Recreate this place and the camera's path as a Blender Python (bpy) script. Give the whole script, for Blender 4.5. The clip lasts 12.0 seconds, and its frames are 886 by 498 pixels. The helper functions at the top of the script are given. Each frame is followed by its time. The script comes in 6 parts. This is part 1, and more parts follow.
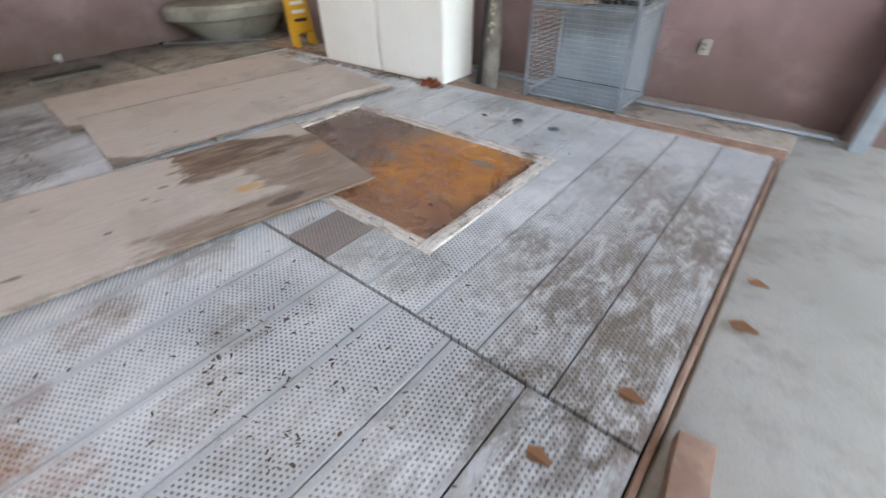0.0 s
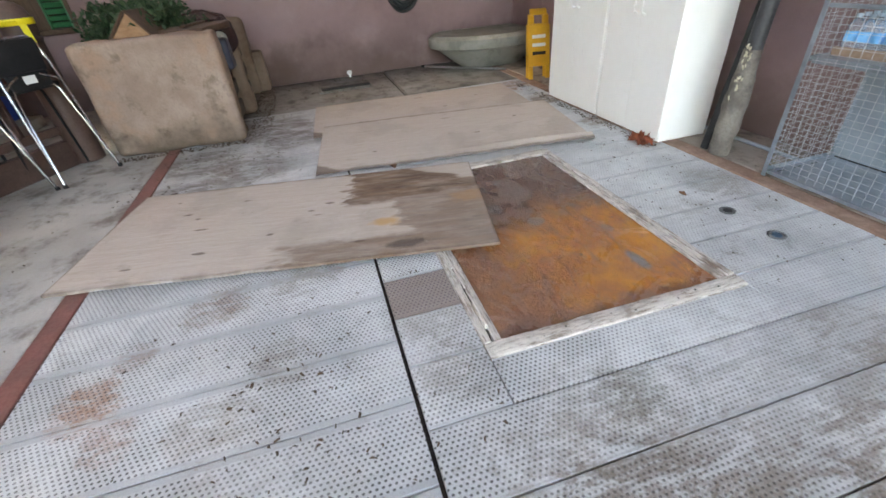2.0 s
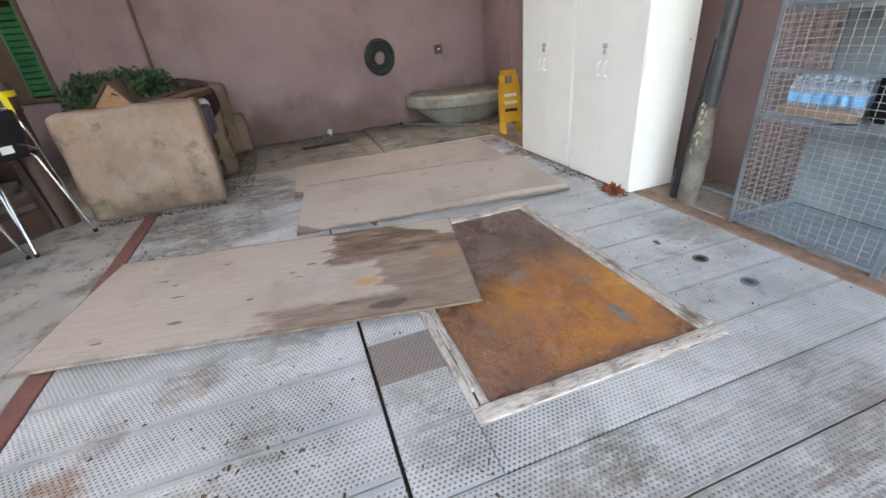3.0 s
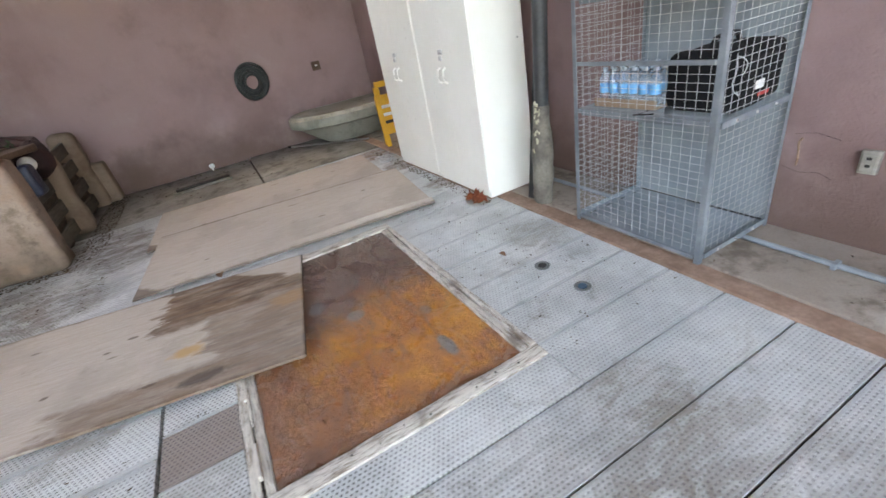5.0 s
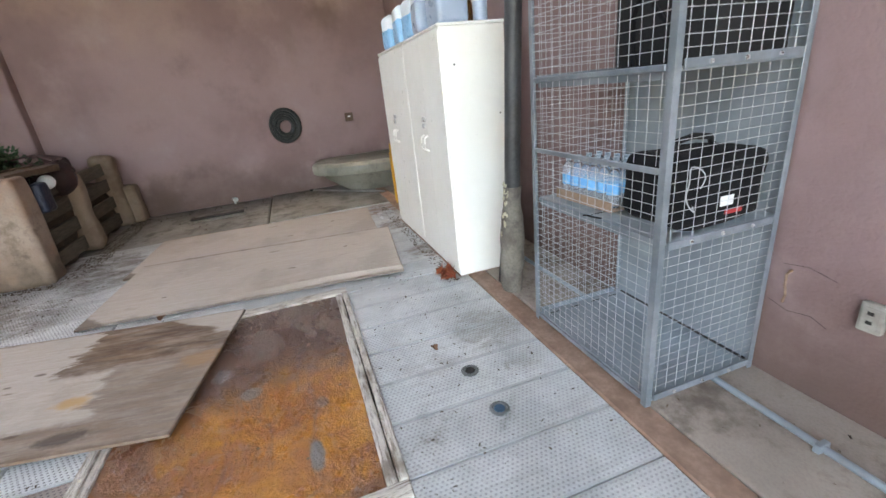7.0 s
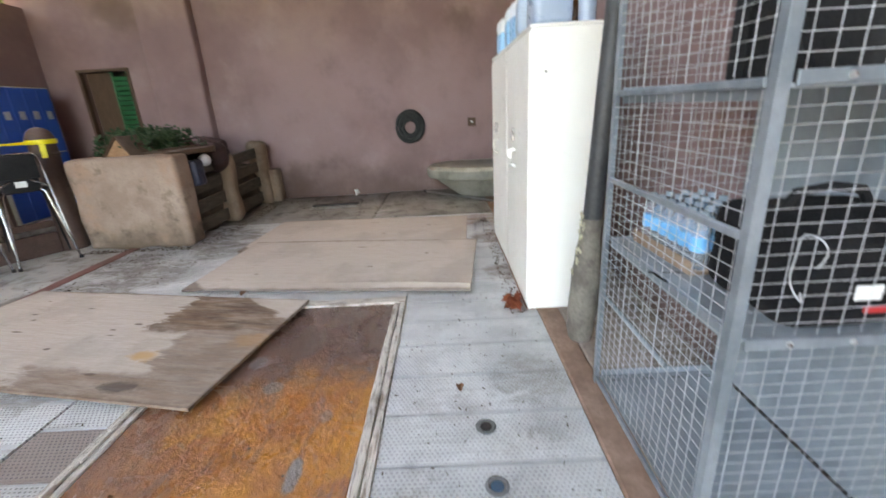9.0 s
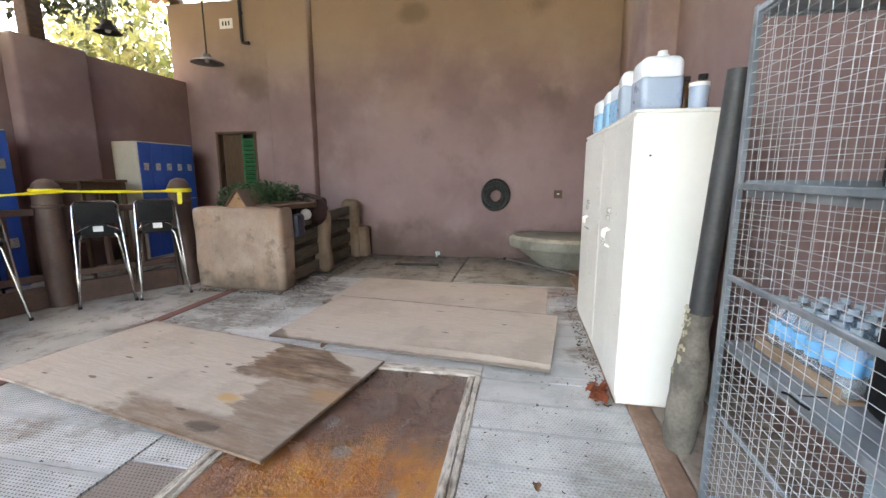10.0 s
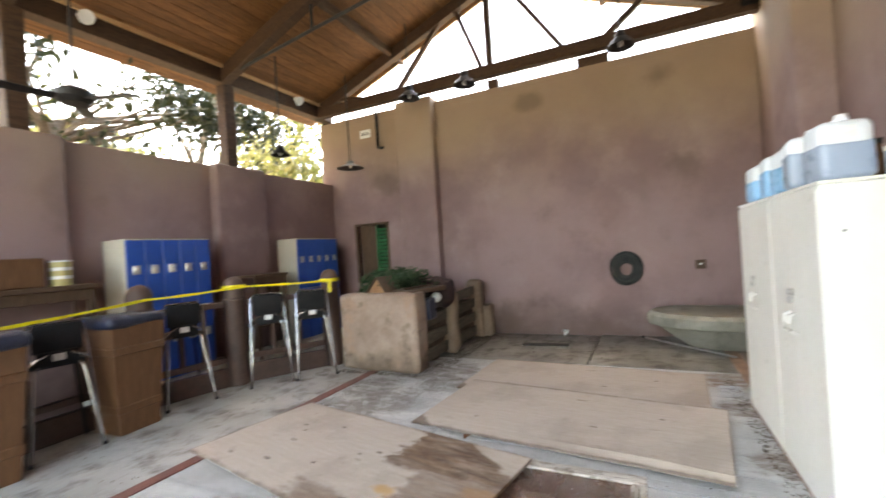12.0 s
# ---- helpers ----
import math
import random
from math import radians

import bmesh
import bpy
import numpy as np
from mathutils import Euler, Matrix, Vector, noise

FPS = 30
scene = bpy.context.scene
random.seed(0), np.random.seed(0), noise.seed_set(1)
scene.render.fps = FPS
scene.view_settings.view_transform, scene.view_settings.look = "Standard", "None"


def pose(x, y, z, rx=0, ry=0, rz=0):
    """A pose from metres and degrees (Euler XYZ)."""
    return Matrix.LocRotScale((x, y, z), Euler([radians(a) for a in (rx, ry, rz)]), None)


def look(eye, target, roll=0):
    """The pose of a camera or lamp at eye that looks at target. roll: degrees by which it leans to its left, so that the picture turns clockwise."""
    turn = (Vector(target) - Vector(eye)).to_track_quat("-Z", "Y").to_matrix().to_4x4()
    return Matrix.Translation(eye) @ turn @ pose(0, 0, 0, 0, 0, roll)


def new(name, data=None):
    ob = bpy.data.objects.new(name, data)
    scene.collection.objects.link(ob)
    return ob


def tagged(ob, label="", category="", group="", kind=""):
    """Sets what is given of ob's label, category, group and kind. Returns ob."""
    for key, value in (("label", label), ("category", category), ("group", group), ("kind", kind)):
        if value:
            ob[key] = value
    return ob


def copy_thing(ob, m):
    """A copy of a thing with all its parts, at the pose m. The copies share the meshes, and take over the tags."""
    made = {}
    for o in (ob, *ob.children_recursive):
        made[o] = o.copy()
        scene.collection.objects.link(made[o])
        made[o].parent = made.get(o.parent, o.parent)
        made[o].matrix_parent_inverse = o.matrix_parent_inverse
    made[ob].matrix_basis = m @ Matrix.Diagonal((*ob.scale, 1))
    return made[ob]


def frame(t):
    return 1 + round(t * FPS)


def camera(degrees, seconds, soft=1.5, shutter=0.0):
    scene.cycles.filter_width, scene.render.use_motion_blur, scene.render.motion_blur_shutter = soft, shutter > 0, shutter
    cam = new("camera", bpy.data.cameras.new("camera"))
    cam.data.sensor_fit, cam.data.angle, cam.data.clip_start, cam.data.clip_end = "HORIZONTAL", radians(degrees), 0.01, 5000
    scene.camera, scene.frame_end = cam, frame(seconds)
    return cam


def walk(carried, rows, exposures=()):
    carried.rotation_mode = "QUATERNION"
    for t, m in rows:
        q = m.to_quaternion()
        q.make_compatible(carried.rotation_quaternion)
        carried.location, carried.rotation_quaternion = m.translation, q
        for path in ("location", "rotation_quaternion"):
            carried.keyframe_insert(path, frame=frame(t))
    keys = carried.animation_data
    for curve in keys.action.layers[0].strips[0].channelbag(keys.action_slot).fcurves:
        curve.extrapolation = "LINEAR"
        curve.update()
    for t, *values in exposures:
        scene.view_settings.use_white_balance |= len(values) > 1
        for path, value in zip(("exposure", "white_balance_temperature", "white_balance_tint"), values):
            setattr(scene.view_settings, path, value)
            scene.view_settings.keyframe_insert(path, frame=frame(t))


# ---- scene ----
cam = camera(92.7, 12.0, shutter=0.5)
PATH = [
    (0, (-0.035, 0.08, 1.281), (-1.061, 1.296, 0.069), -1.3),
    (0.5, (-0.065, 0.372, 1.277), (-1.29, 1.324, 0.015), 3.2),
    (1, (-0.035, 0.666, 1.313), (-1.503, 1.275, 0.099), -4.1),
    (1.5, (-0.016, 0.816, 1.331), (-1.581, 1.378, 0.219), -5.9),
    (2, (-0.021, 0.836, 1.369), (-1.637, 1.242, 0.262), -4.9),
    (2.5, (-0.043, 0.844, 1.419), (-1.718, 1.298, 0.424), -5.1),
    (2.7, (-0.053, 0.831, 1.428), (-1.738, 1.327, 0.47), -5.0),
    (4.3, (0.049, 1.34, 1.463), (-1.644, 1.97, 0.606), -10.6),
    (4.5, (0.052, 1.437, 1.453), (-1.627, 2.082, 0.578), -12.4),
    (5, (0.023, 1.686, 1.424), (-1.59, 2.393, 0.477), -11.6),
    (5.5, (0.067, 1.948, 1.427), (-1.596, 2.653, 0.57), -10.4),
    (6, (0.139, 2.189, 1.444), (-1.572, 2.899, 0.691), -6.2),
    (6.5, (0.124, 2.301, 1.447), (-1.656, 2.929, 0.788), -6.2),
    (6.7, (0.078, 2.356, 1.43), (-1.701, 2.968, 0.751), -6.2),
    (8.3, (-0.16, 2.951, 1.35), (-2.006, 3.118, 0.596), -6.3),
    (8.5, (-0.171, 2.977, 1.349), (-2.024, 3.08, 0.606), -6.5),
    (9, (-0.193, 2.964, 1.374), (-2.088, 2.931, 0.736), -3.2),
    (9.5, (-0.227, 2.922, 1.415), (-2.174, 2.731, 0.998), -0.1),
    (10, (-0.233, 2.88, 1.43), (-2.168, 2.511, 1.084), -0.1),
    (10.5, (-0.231, 2.873, 1.448), (-2.188, 2.632, 1.114), 1.6),
    (11, (-0.202, 2.842, 1.532), (-2.183, 2.597, 1.409), -0.5),
    (11.5, (-0.159, 2.768, 1.567), (-2.091, 2.252, 1.595), -3.1),
    (12, (-0.147, 2.692, 1.564), (-1.953, 1.831, 1.57), -3.7),
]
EXPOSURE = [(0, 4.46, 8200, 10), (2.7, 4.54, 8150, 9), (6.0, 4.54, 8200, 9), (9.5, 4.70, 8300, 9), (12.0, 4.68, 8700, 8)]
walk(cam, [(t, look(eye, target, roll)) for t, eye, target, roll in PATH], EXPOSURE)

# ---- light ----
world = bpy.data.worlds.new("sky")
scene.world = world
world.use_nodes = True
SUN_ELEV, SUN_ROT = radians(70), radians(195)
_n = world.node_tree.nodes
_sky = _n.new("ShaderNodeTexSky")
_sky.sky_type, _sky.sun_disc = 'NISHITA', False
_sky.sun_elevation, _sky.sun_rotation = SUN_ELEV, SUN_ROT
_sky.dust_density, _sky.air_density = 3.0, 1.0
world.node_tree.links.new(_sky.outputs[0], _n["Background"].inputs[0])
_n["Background"].inputs[1].default_value = 0.15

sun_data = bpy.data.lights.new("sun", 'SUN')
sun_data.energy, sun_data.angle, sun_data.color = 0.5, radians(30), (1.0, 0.97, 0.92)
sun = new("sun", sun_data)
sun.matrix_world = look((0, 0, 0), (-math.sin(SUN_ROT) * math.cos(SUN_ELEV), -math.cos(SUN_ROT) * math.cos(SUN_ELEV), -math.sin(SUN_ELEV)))


# ---- materials ----
class Nodes:
    """Short hands for building a node material."""

    def __init__(self, name):
        self.mat = bpy.data.materials.new(name)
        self.mat.use_nodes = True
        self.tree = self.mat.node_tree
        self.bsdf = self.tree.nodes["Principled BSDF"]
        self.geo = self.tree.nodes.new("ShaderNodeNewGeometry")
        self.tex = self.tree.nodes.new("ShaderNodeTexCoord")
        self.info = self.tree.nodes.new("ShaderNodeObjectInfo")
        self.pos = self.geo.outputs["Position"]
        self.obj = self.tex.outputs["Object"]
        self.rand = self.info.outputs["Random"]

    def link(self, a, b):
        self.tree.links.new(a, b)

    def put(self, sock, v):
        if isinstance(v, (int, float)):
            sock.default_value = v
        elif isinstance(v, tuple):
            sock.default_value = (*v, 1.0) if len(v) == 3 and sock.type == 'RGBA' else v
        else:
            self.link(v, sock)

    def noise(self, scale, detail=4.0, rough=0.6, src=None, stretch=None, distort=0.0):
        n = self.tree.nodes.new("ShaderNodeTexNoise")
        n.inputs["Scale"].default_value, n.inputs["Detail"].default_value = scale, detail
        n.inputs["Roughness"].default_value, n.inputs["Distortion"].default_value = rough, distort
        s = src or self.pos
        if stretch:
            m = self.tree.nodes.new("ShaderNodeMapping")
            m.inputs["Scale"].default_value = stretch
            self.link(s, m.inputs["Vector"])
            s = m.outputs[0]
        self.link(s, n.inputs["Vector"])
        return n.outputs["Fac"]

    def spots(self, scale, src=None, stretch=None):
        n = self.tree.nodes.new("ShaderNodeTexVoronoi")
        n.inputs["Scale"].default_value = scale
        s = src or self.pos
        if stretch:
            m = self.tree.nodes.new("ShaderNodeMapping")
            m.inputs["Scale"].default_value = stretch
            self.link(s, m.inputs["Vector"])
            s = m.outputs[0]
        self.link(s, n.inputs["Vector"])
        return n.outputs["Distance"]

    def ramp(self, fac, lo, hi, a=0.0, b=1.0):
        n = self.tree.nodes.new("ShaderNodeMapRange")
        n.interpolation_type = 'SMOOTHSTEP'
        for k, v in zip(("From Min", "From Max", "To Min", "To Max"), (lo, hi, a, b)):
            n.inputs[k].default_value = v
        self.put(n.inputs["Value"], fac)
        return n.outputs[0]

    def math(self, op, a, b=0.0):
        n = self.tree.nodes.new("ShaderNodeMath")
        n.operation = op
        self.put(n.inputs[0], a)
        self.put(n.inputs[1], b)
        return n.outputs[0]

    def mix(self, fac, a, b, mode='MIX'):
        n = self.tree.nodes.new("ShaderNodeMix")
        n.data_type, n.blend_type = 'RGBA', mode
        self.put(n.inputs["Factor"], fac)
        self.put([s for s in n.inputs if s.name == "A" and s.type == 'RGBA'][0], a)
        self.put([s for s in n.inputs if s.name == "B" and s.type == 'RGBA'][0], b)
        return [s for s in n.outputs if s.type == 'RGBA'][0]

    def axis(self, src, i):
        n = self.tree.nodes.new("ShaderNodeSeparateXYZ")
        self.link(src, n.inputs[0])
        return n.outputs[i]

    def bump(self, height, strength=0.3, dist=0.01):
        n = self.tree.nodes.new("ShaderNodeBump")
        n.inputs["Strength"].default_value, n.inputs["Distance"].default_value = strength, dist
        self.link(height, n.inputs["Height"])
        self.link(n.outputs[0], self.bsdf.inputs["Normal"])

    def done(self, color, rough=0.7, metal=0.0, spec=0.5):
        self.put(self.bsdf.inputs["Base Color"], color)
        self.put(self.bsdf.inputs["Roughness"], rough)
        self.put(self.bsdf.inputs["Metallic"], metal)
        self.put(self.bsdf.inputs["Specular IOR Level"], spec)
        return self.mat


def surface(name, c1, c2, big=3.0, fine=60.0, rough=0.7, metal=0.0, bump=0.2, vary=0.0, spec=0.5, dist=0.004, grain=0.35):
    """Two tones in large patches, fine grain over them, and a fine relief."""
    n = Nodes(name)
    f = n.noise(fine, 3)
    c = n.mix(n.ramp(n.noise(big, 5), 0.35, 0.65), c1, c2)
    c = n.mix(n.ramp(f, 0.3, 0.75, 0.0, grain), c, tuple(v * 0.6 for v in c1))
    if vary:
        c = n.mix(n.math('MULTIPLY', n.rand, vary), c, tuple(v * 0.45 for v in c2))
    if bump:
        n.bump(f, bump, dist)
    return n.done(c, n.ramp(f, 0.2, 0.8, rough - 0.08, min(1.0, rough + 0.1)), metal, spec)


def stucco_material():
    n = Nodes("mauve_stucco")
    z = n.axis(n.pos, 2)
    big, mid, fine = n.noise(0.5, 5, 0.6), n.noise(1.35, 6, 0.62), n.noise(70, 4)
    base = n.mix(n.ramp(big, 0.35, 0.65), (0.215, 0.140, 0.136), (0.292, 0.200, 0.196))
    base = n.mix(n.ramp(mid, 0.50, 0.78, 0.0, 0.6), base, (0.340, 0.258, 0.248))
    base = n.mix(n.ramp(mid, 0.46, 0.26, 0.0, 0.42), base, (0.150, 0.098, 0.092))
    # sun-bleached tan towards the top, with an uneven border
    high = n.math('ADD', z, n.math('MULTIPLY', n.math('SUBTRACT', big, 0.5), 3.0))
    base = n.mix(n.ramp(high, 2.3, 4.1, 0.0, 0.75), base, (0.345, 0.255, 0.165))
    # streaks of dirt run down from the top, darker brown towards the foot
    streak = n.noise(1.0, 4, 0.6, stretch=(1.6, 1.6, 0.5))
    base = n.mix(n.ramp(streak, 0.58, 0.78, 0.0, 0.22), base, (0.16, 0.115, 0.085))
    yy = n.axis(n.pos, 1)
    for cy, cz, rad in ((3.05, 4.02, 0.30), (1.05, 4.05, 0.28), (0.35, 0.25, 0.55), (-2.0, 3.0, 0.4), (3.3, 2.7, 0.35)):
        dy, dz = n.math('SUBTRACT', yy, cy), n.math('MULTIPLY', n.math('SUBTRACT', z, cz), 1.5)
        d = n.math('SQRT', n.math('ADD', n.math('MULTIPLY', dy, dy), n.math('MULTIPLY', dz, dz)))
        d = n.math('ADD', d, n.math('MULTIPLY', n.math('SUBTRACT', mid, 0.5), rad * 2.5))
        base = n.mix(n.ramp(d, rad * 1.2, rad * 0.2, 0.0, 0.5), base, (0.12, 0.082, 0.058))
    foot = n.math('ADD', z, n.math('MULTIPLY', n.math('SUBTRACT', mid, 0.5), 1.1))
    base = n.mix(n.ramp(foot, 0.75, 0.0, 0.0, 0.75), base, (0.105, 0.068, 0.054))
    n.bump(n.math('ADD', n.math('MULTIPLY', mid, 1.6), n.math('MULTIPLY', fine, 0.35)), 0.35, 0.03)
    return n.done(base, 0.86, 0.0, 0.25)


def tread_material(name="tread_plank", tint=(0.3, 0.3, 0.3), tinted=0.0):
    """Worn galvanised planks with rows of small punched holes, white wear, dirt and rust."""
    n = Nodes(name)
    x, y = n.axis(n.pos, 0), n.axis(n.pos, 1)
    S = 0.0215
    row = n.math('FLOOR', n.math('DIVIDE', x, S * 0.87))
    odd = n.math('MULTIPLY', n.math('MODULO', n.math('ADD', row, 1000.0), 2.0), 0.5)
    u = n.math('SUBTRACT', n.math('FRACT', n.math('DIVIDE', x, S * 0.87)), 0.5)
    v = n.math('SUBTRACT', n.math('FRACT', n.math('ADD', n.math('DIVIDE', y, S), odd)), 0.5)
    d = n.math('SQRT', n.math('ADD', n.math('MULTIPLY', u, u), n.math('MULTIPLY', v, v)))
    wear = n.noise(1.7, 6, 0.65)
    wear2 = n.noise(0.75, 4, 0.55)
    fine = n.noise(120, 3)
    ox = n.math('ABSOLUTE', n.axis(n.obj, 0))
    hole = n.math('MULTIPLY', n.ramp(d, 0.31, 0.19), n.ramp(ox, 0.143, 0.136))
    show = n.math('MULTIPLY', hole, n.math('MULTIPLY', n.ramp(wear, 0.72, 0.40, 0.30, 0.85), n.ramp(y, 1.3, 2.9, 1.0, 0.42)))
    base = n.mix(n.ramp(wear, 0.36, 0.62), (0.50, 0.515, 0.505), (0.72, 0.73, 0.71))
    streak = n.noise(1.0, 8, 0.75, stretch=(26, 1.6, 1))
    base = n.mix(n.ramp(streak, 0.50, 0.70, 0.0, 0.5), base, (0.36, 0.36, 0.35))
    # smooth, unpunched margins of each plank are duller and greyer
    base = n.mix(n.ramp(ox, 0.134, 0.142, 0.0, 0.45), base, (0.33, 0.345, 0.35))
    base = n.mix(n.math('MULTIPLY', n.ramp(wear2, 0.48, 0.72, 0.0, 0.30), n.ramp(n.noise(22, 7, 0.8), 0.36, 0.60, 0.4, 1.0)), base, (0.30, 0.285, 0.255))
    base = n.mix(n.math('MULTIPLY', n.rand, 0.28), base, (0.27, 0.275, 0.275))
    base = n.mix(n.ramp(fine, 0.35, 0.8, 0.0, 0.3), base, (0.22, 0.22, 0.22))
    dirt = n.noise(3.1, 9, 0.78)
    base = n.mix(n.ramp(n.noise(1.0, 10, 0.8, stretch=(2.4, 1.1, 1), distort=0.3), 0.54, 0.66, 0.0, 0.35), base, (0.24, 0.20, 0.165))
    base = n.mix(n.ramp(n.noise(9.0, 8, 0.8), 0.60, 0.70, 0.0, 0.6), base, (0.13, 0.105, 0.08))
    base = n.mix(n.ramp(dirt, 0.56, 0.72, 0.0, 0.7), base, (0.165, 0.135, 0.10))
    oily = n.noise(1.15, 9, 0.7, distort=0.4)
    base = n.mix(n.math('MULTIPLY', n.ramp(oily, 0.60, 0.68, 0.0, 0.45), n.ramp(n.noise(30, 7, 0.8), 0.36, 0.60, 0.35, 1.0)), base, (0.12, 0.10, 0.078))
    # spills and rust blooms where they lie on the floor
    ragged = n.math('ADD', n.math('MULTIPLY', n.noise(3.5, 8, 0.8, stretch=(1.3, 0.8, 1)), 0.5), n.math('MULTIPLY', n.noise(18, 8, 0.85), 0.5))
    grit = n.math('MULTIPLY', n.ramp(n.noise(40, 8, 0.85), 0.36, 0.58, 0.5, 1.0), n.ramp(n.noise(5.0, 8, 0.78, stretch=(2.2, 0.9, 1), distort=0.6), 0.40, 0.56, 0.12, 1.0))
    # the wide near-end patches are dirt and also painted dimming of over-lit planks
    for cx, cy, rad, amt, col in ((-0.25, 1.50, 0.75, 0.62, (0.235, 0.20, 0.165)), (-0.45, 2.35, 0.60, 0.45, (0.27, 0.25, 0.225)), (-0.32, 0.62, 0.48, 0.52, (0.23, 0.215, 0.185)), (-0.75, 0.35, 0.42, 0.32, (0.30, 0.28, 0.245)), (-0.20, 2.65, 0.60, 0.55, (0.25, 0.225, 0.195)), (-1.55, 1.15, 0.30, 0.45, (0.26, 0.23, 0.20)), (-0.85, 1.72, 0.17, 0.6, (0.15, 0.14, 0.105)), (-0.42, 1.50, 0.34, 0.62, (0.12, 0.09, 0.062)), (-0.15, 1.95, 0.36, 0.5, (0.15, 0.118, 0.085)), (-0.05, 1.2, 0.45, 0.7, (0.145, 0.115, 0.082)), (-0.33, 0.85, 0.30, 0.6, (0.11, 0.09, 0.07)), (-1.15, 1.15, 0.22, 0.5, (0.19, 0.16, 0.125)), (-2.1, 0.55, 0.25, 0.55, (0.2, 0.165, 0.125)),
                                  (-1.45, 0.45, 0.17, 0.5, (0.17, 0.135, 0.095)), (-1.20, 0.20, 0.20, 0.42, (0.25, 0.19, 0.135)), (-1.95, 0.10, 0.18, 0.55, (0.25, 0.15, 0.085)), (-1.48, -0.33, 0.16, 0.7, (0.30, 0.14, 0.065)), (-1.27, -0.18, 0.12, 0.55, (0.27, 0.125, 0.065)), (-1.72, -0.22, 0.10, 0.5, (0.24, 0.115, 0.06)),
                                  (-1.0, -0.52, 0.15, 0.6, (0.26, 0.11, 0.055)), (-3.6, -0.1, 0.4, 0.5, (0.17, 0.13, 0.095)), (-4.9, 0.9, 0.5, 0.5, (0.17, 0.14, 0.11)), (-2.1, 3.35, 0.25, 0.5, (0.2, 0.17, 0.13)), (-5.1, 0.25, 0.55, 0.75, (0.15, 0.11, 0.08)), (-4.3, -0.35, 0.42, 0.75, (0.13, 0.105, 0.085)), (-3.3, 0.15, 0.30, 0.6, (0.17, 0.14, 0.11)), (-3.95, 0.1, 0.45, 0.75, (0.17, 0.14, 0.11)), (-3.6, -0.45, 0.3, 0.6, (0.16, 0.13, 0.10)), (-4.6, 0.45, 0.35, 0.7, (0.13, 0.105, 0.08)), (-5.5, -0.3, 0.35, 0.8, (0.10, 0.075, 0.055)),
                                  (-5.4, 3.35, 0.32, 0.85, (0.20, 0.095, 0.05)), (-4.6, 3.40, 0.25, 0.8, (0.16, 0.10, 0.065)), (-3.6, 3.42, 0.22, 0.7, (0.17, 0.11, 0.075)), (-0.25, 2.3, 0.35, 0.6, (0.16, 0.13, 0.10)), (-0.75, 2.75, 0.25, 0.45, (0.2, 0.165, 0.125))):
        dx, dy = n.math('SUBTRACT', x, cx), n.math('SUBTRACT', y, cy)
        far = n.math('SQRT', n.math('ADD', n.math('MULTIPLY', dx, dx), n.math('MULTIPLY', dy, dy)))
        far = n.math('ADD', far, n.math('MULTIPLY', n.math('SUBTRACT', ragged, 0.5), rad * 2.9))
        base = n.mix(n.math('MULTIPLY', n.ramp(far, rad * 1.0, rad * 0.62, 0.0, min(1.0, amt * 1.15)), grit), base, col)
    if tinted:
        base = n.mix(tinted, base, tint)
    base = n.mix(show, base, (0.035, 0.032, 0.03))
    n.bump(n.math('SUBTRACT', n.math('MULTIPLY', wear, 0.4), n.math('MULTIPLY', hole, 1.0)), 0.5, 0.004)
    return n.done(base, n.ramp(wear, 0.3, 0.7, 0.42, 0.62), 0.15, 0.5)


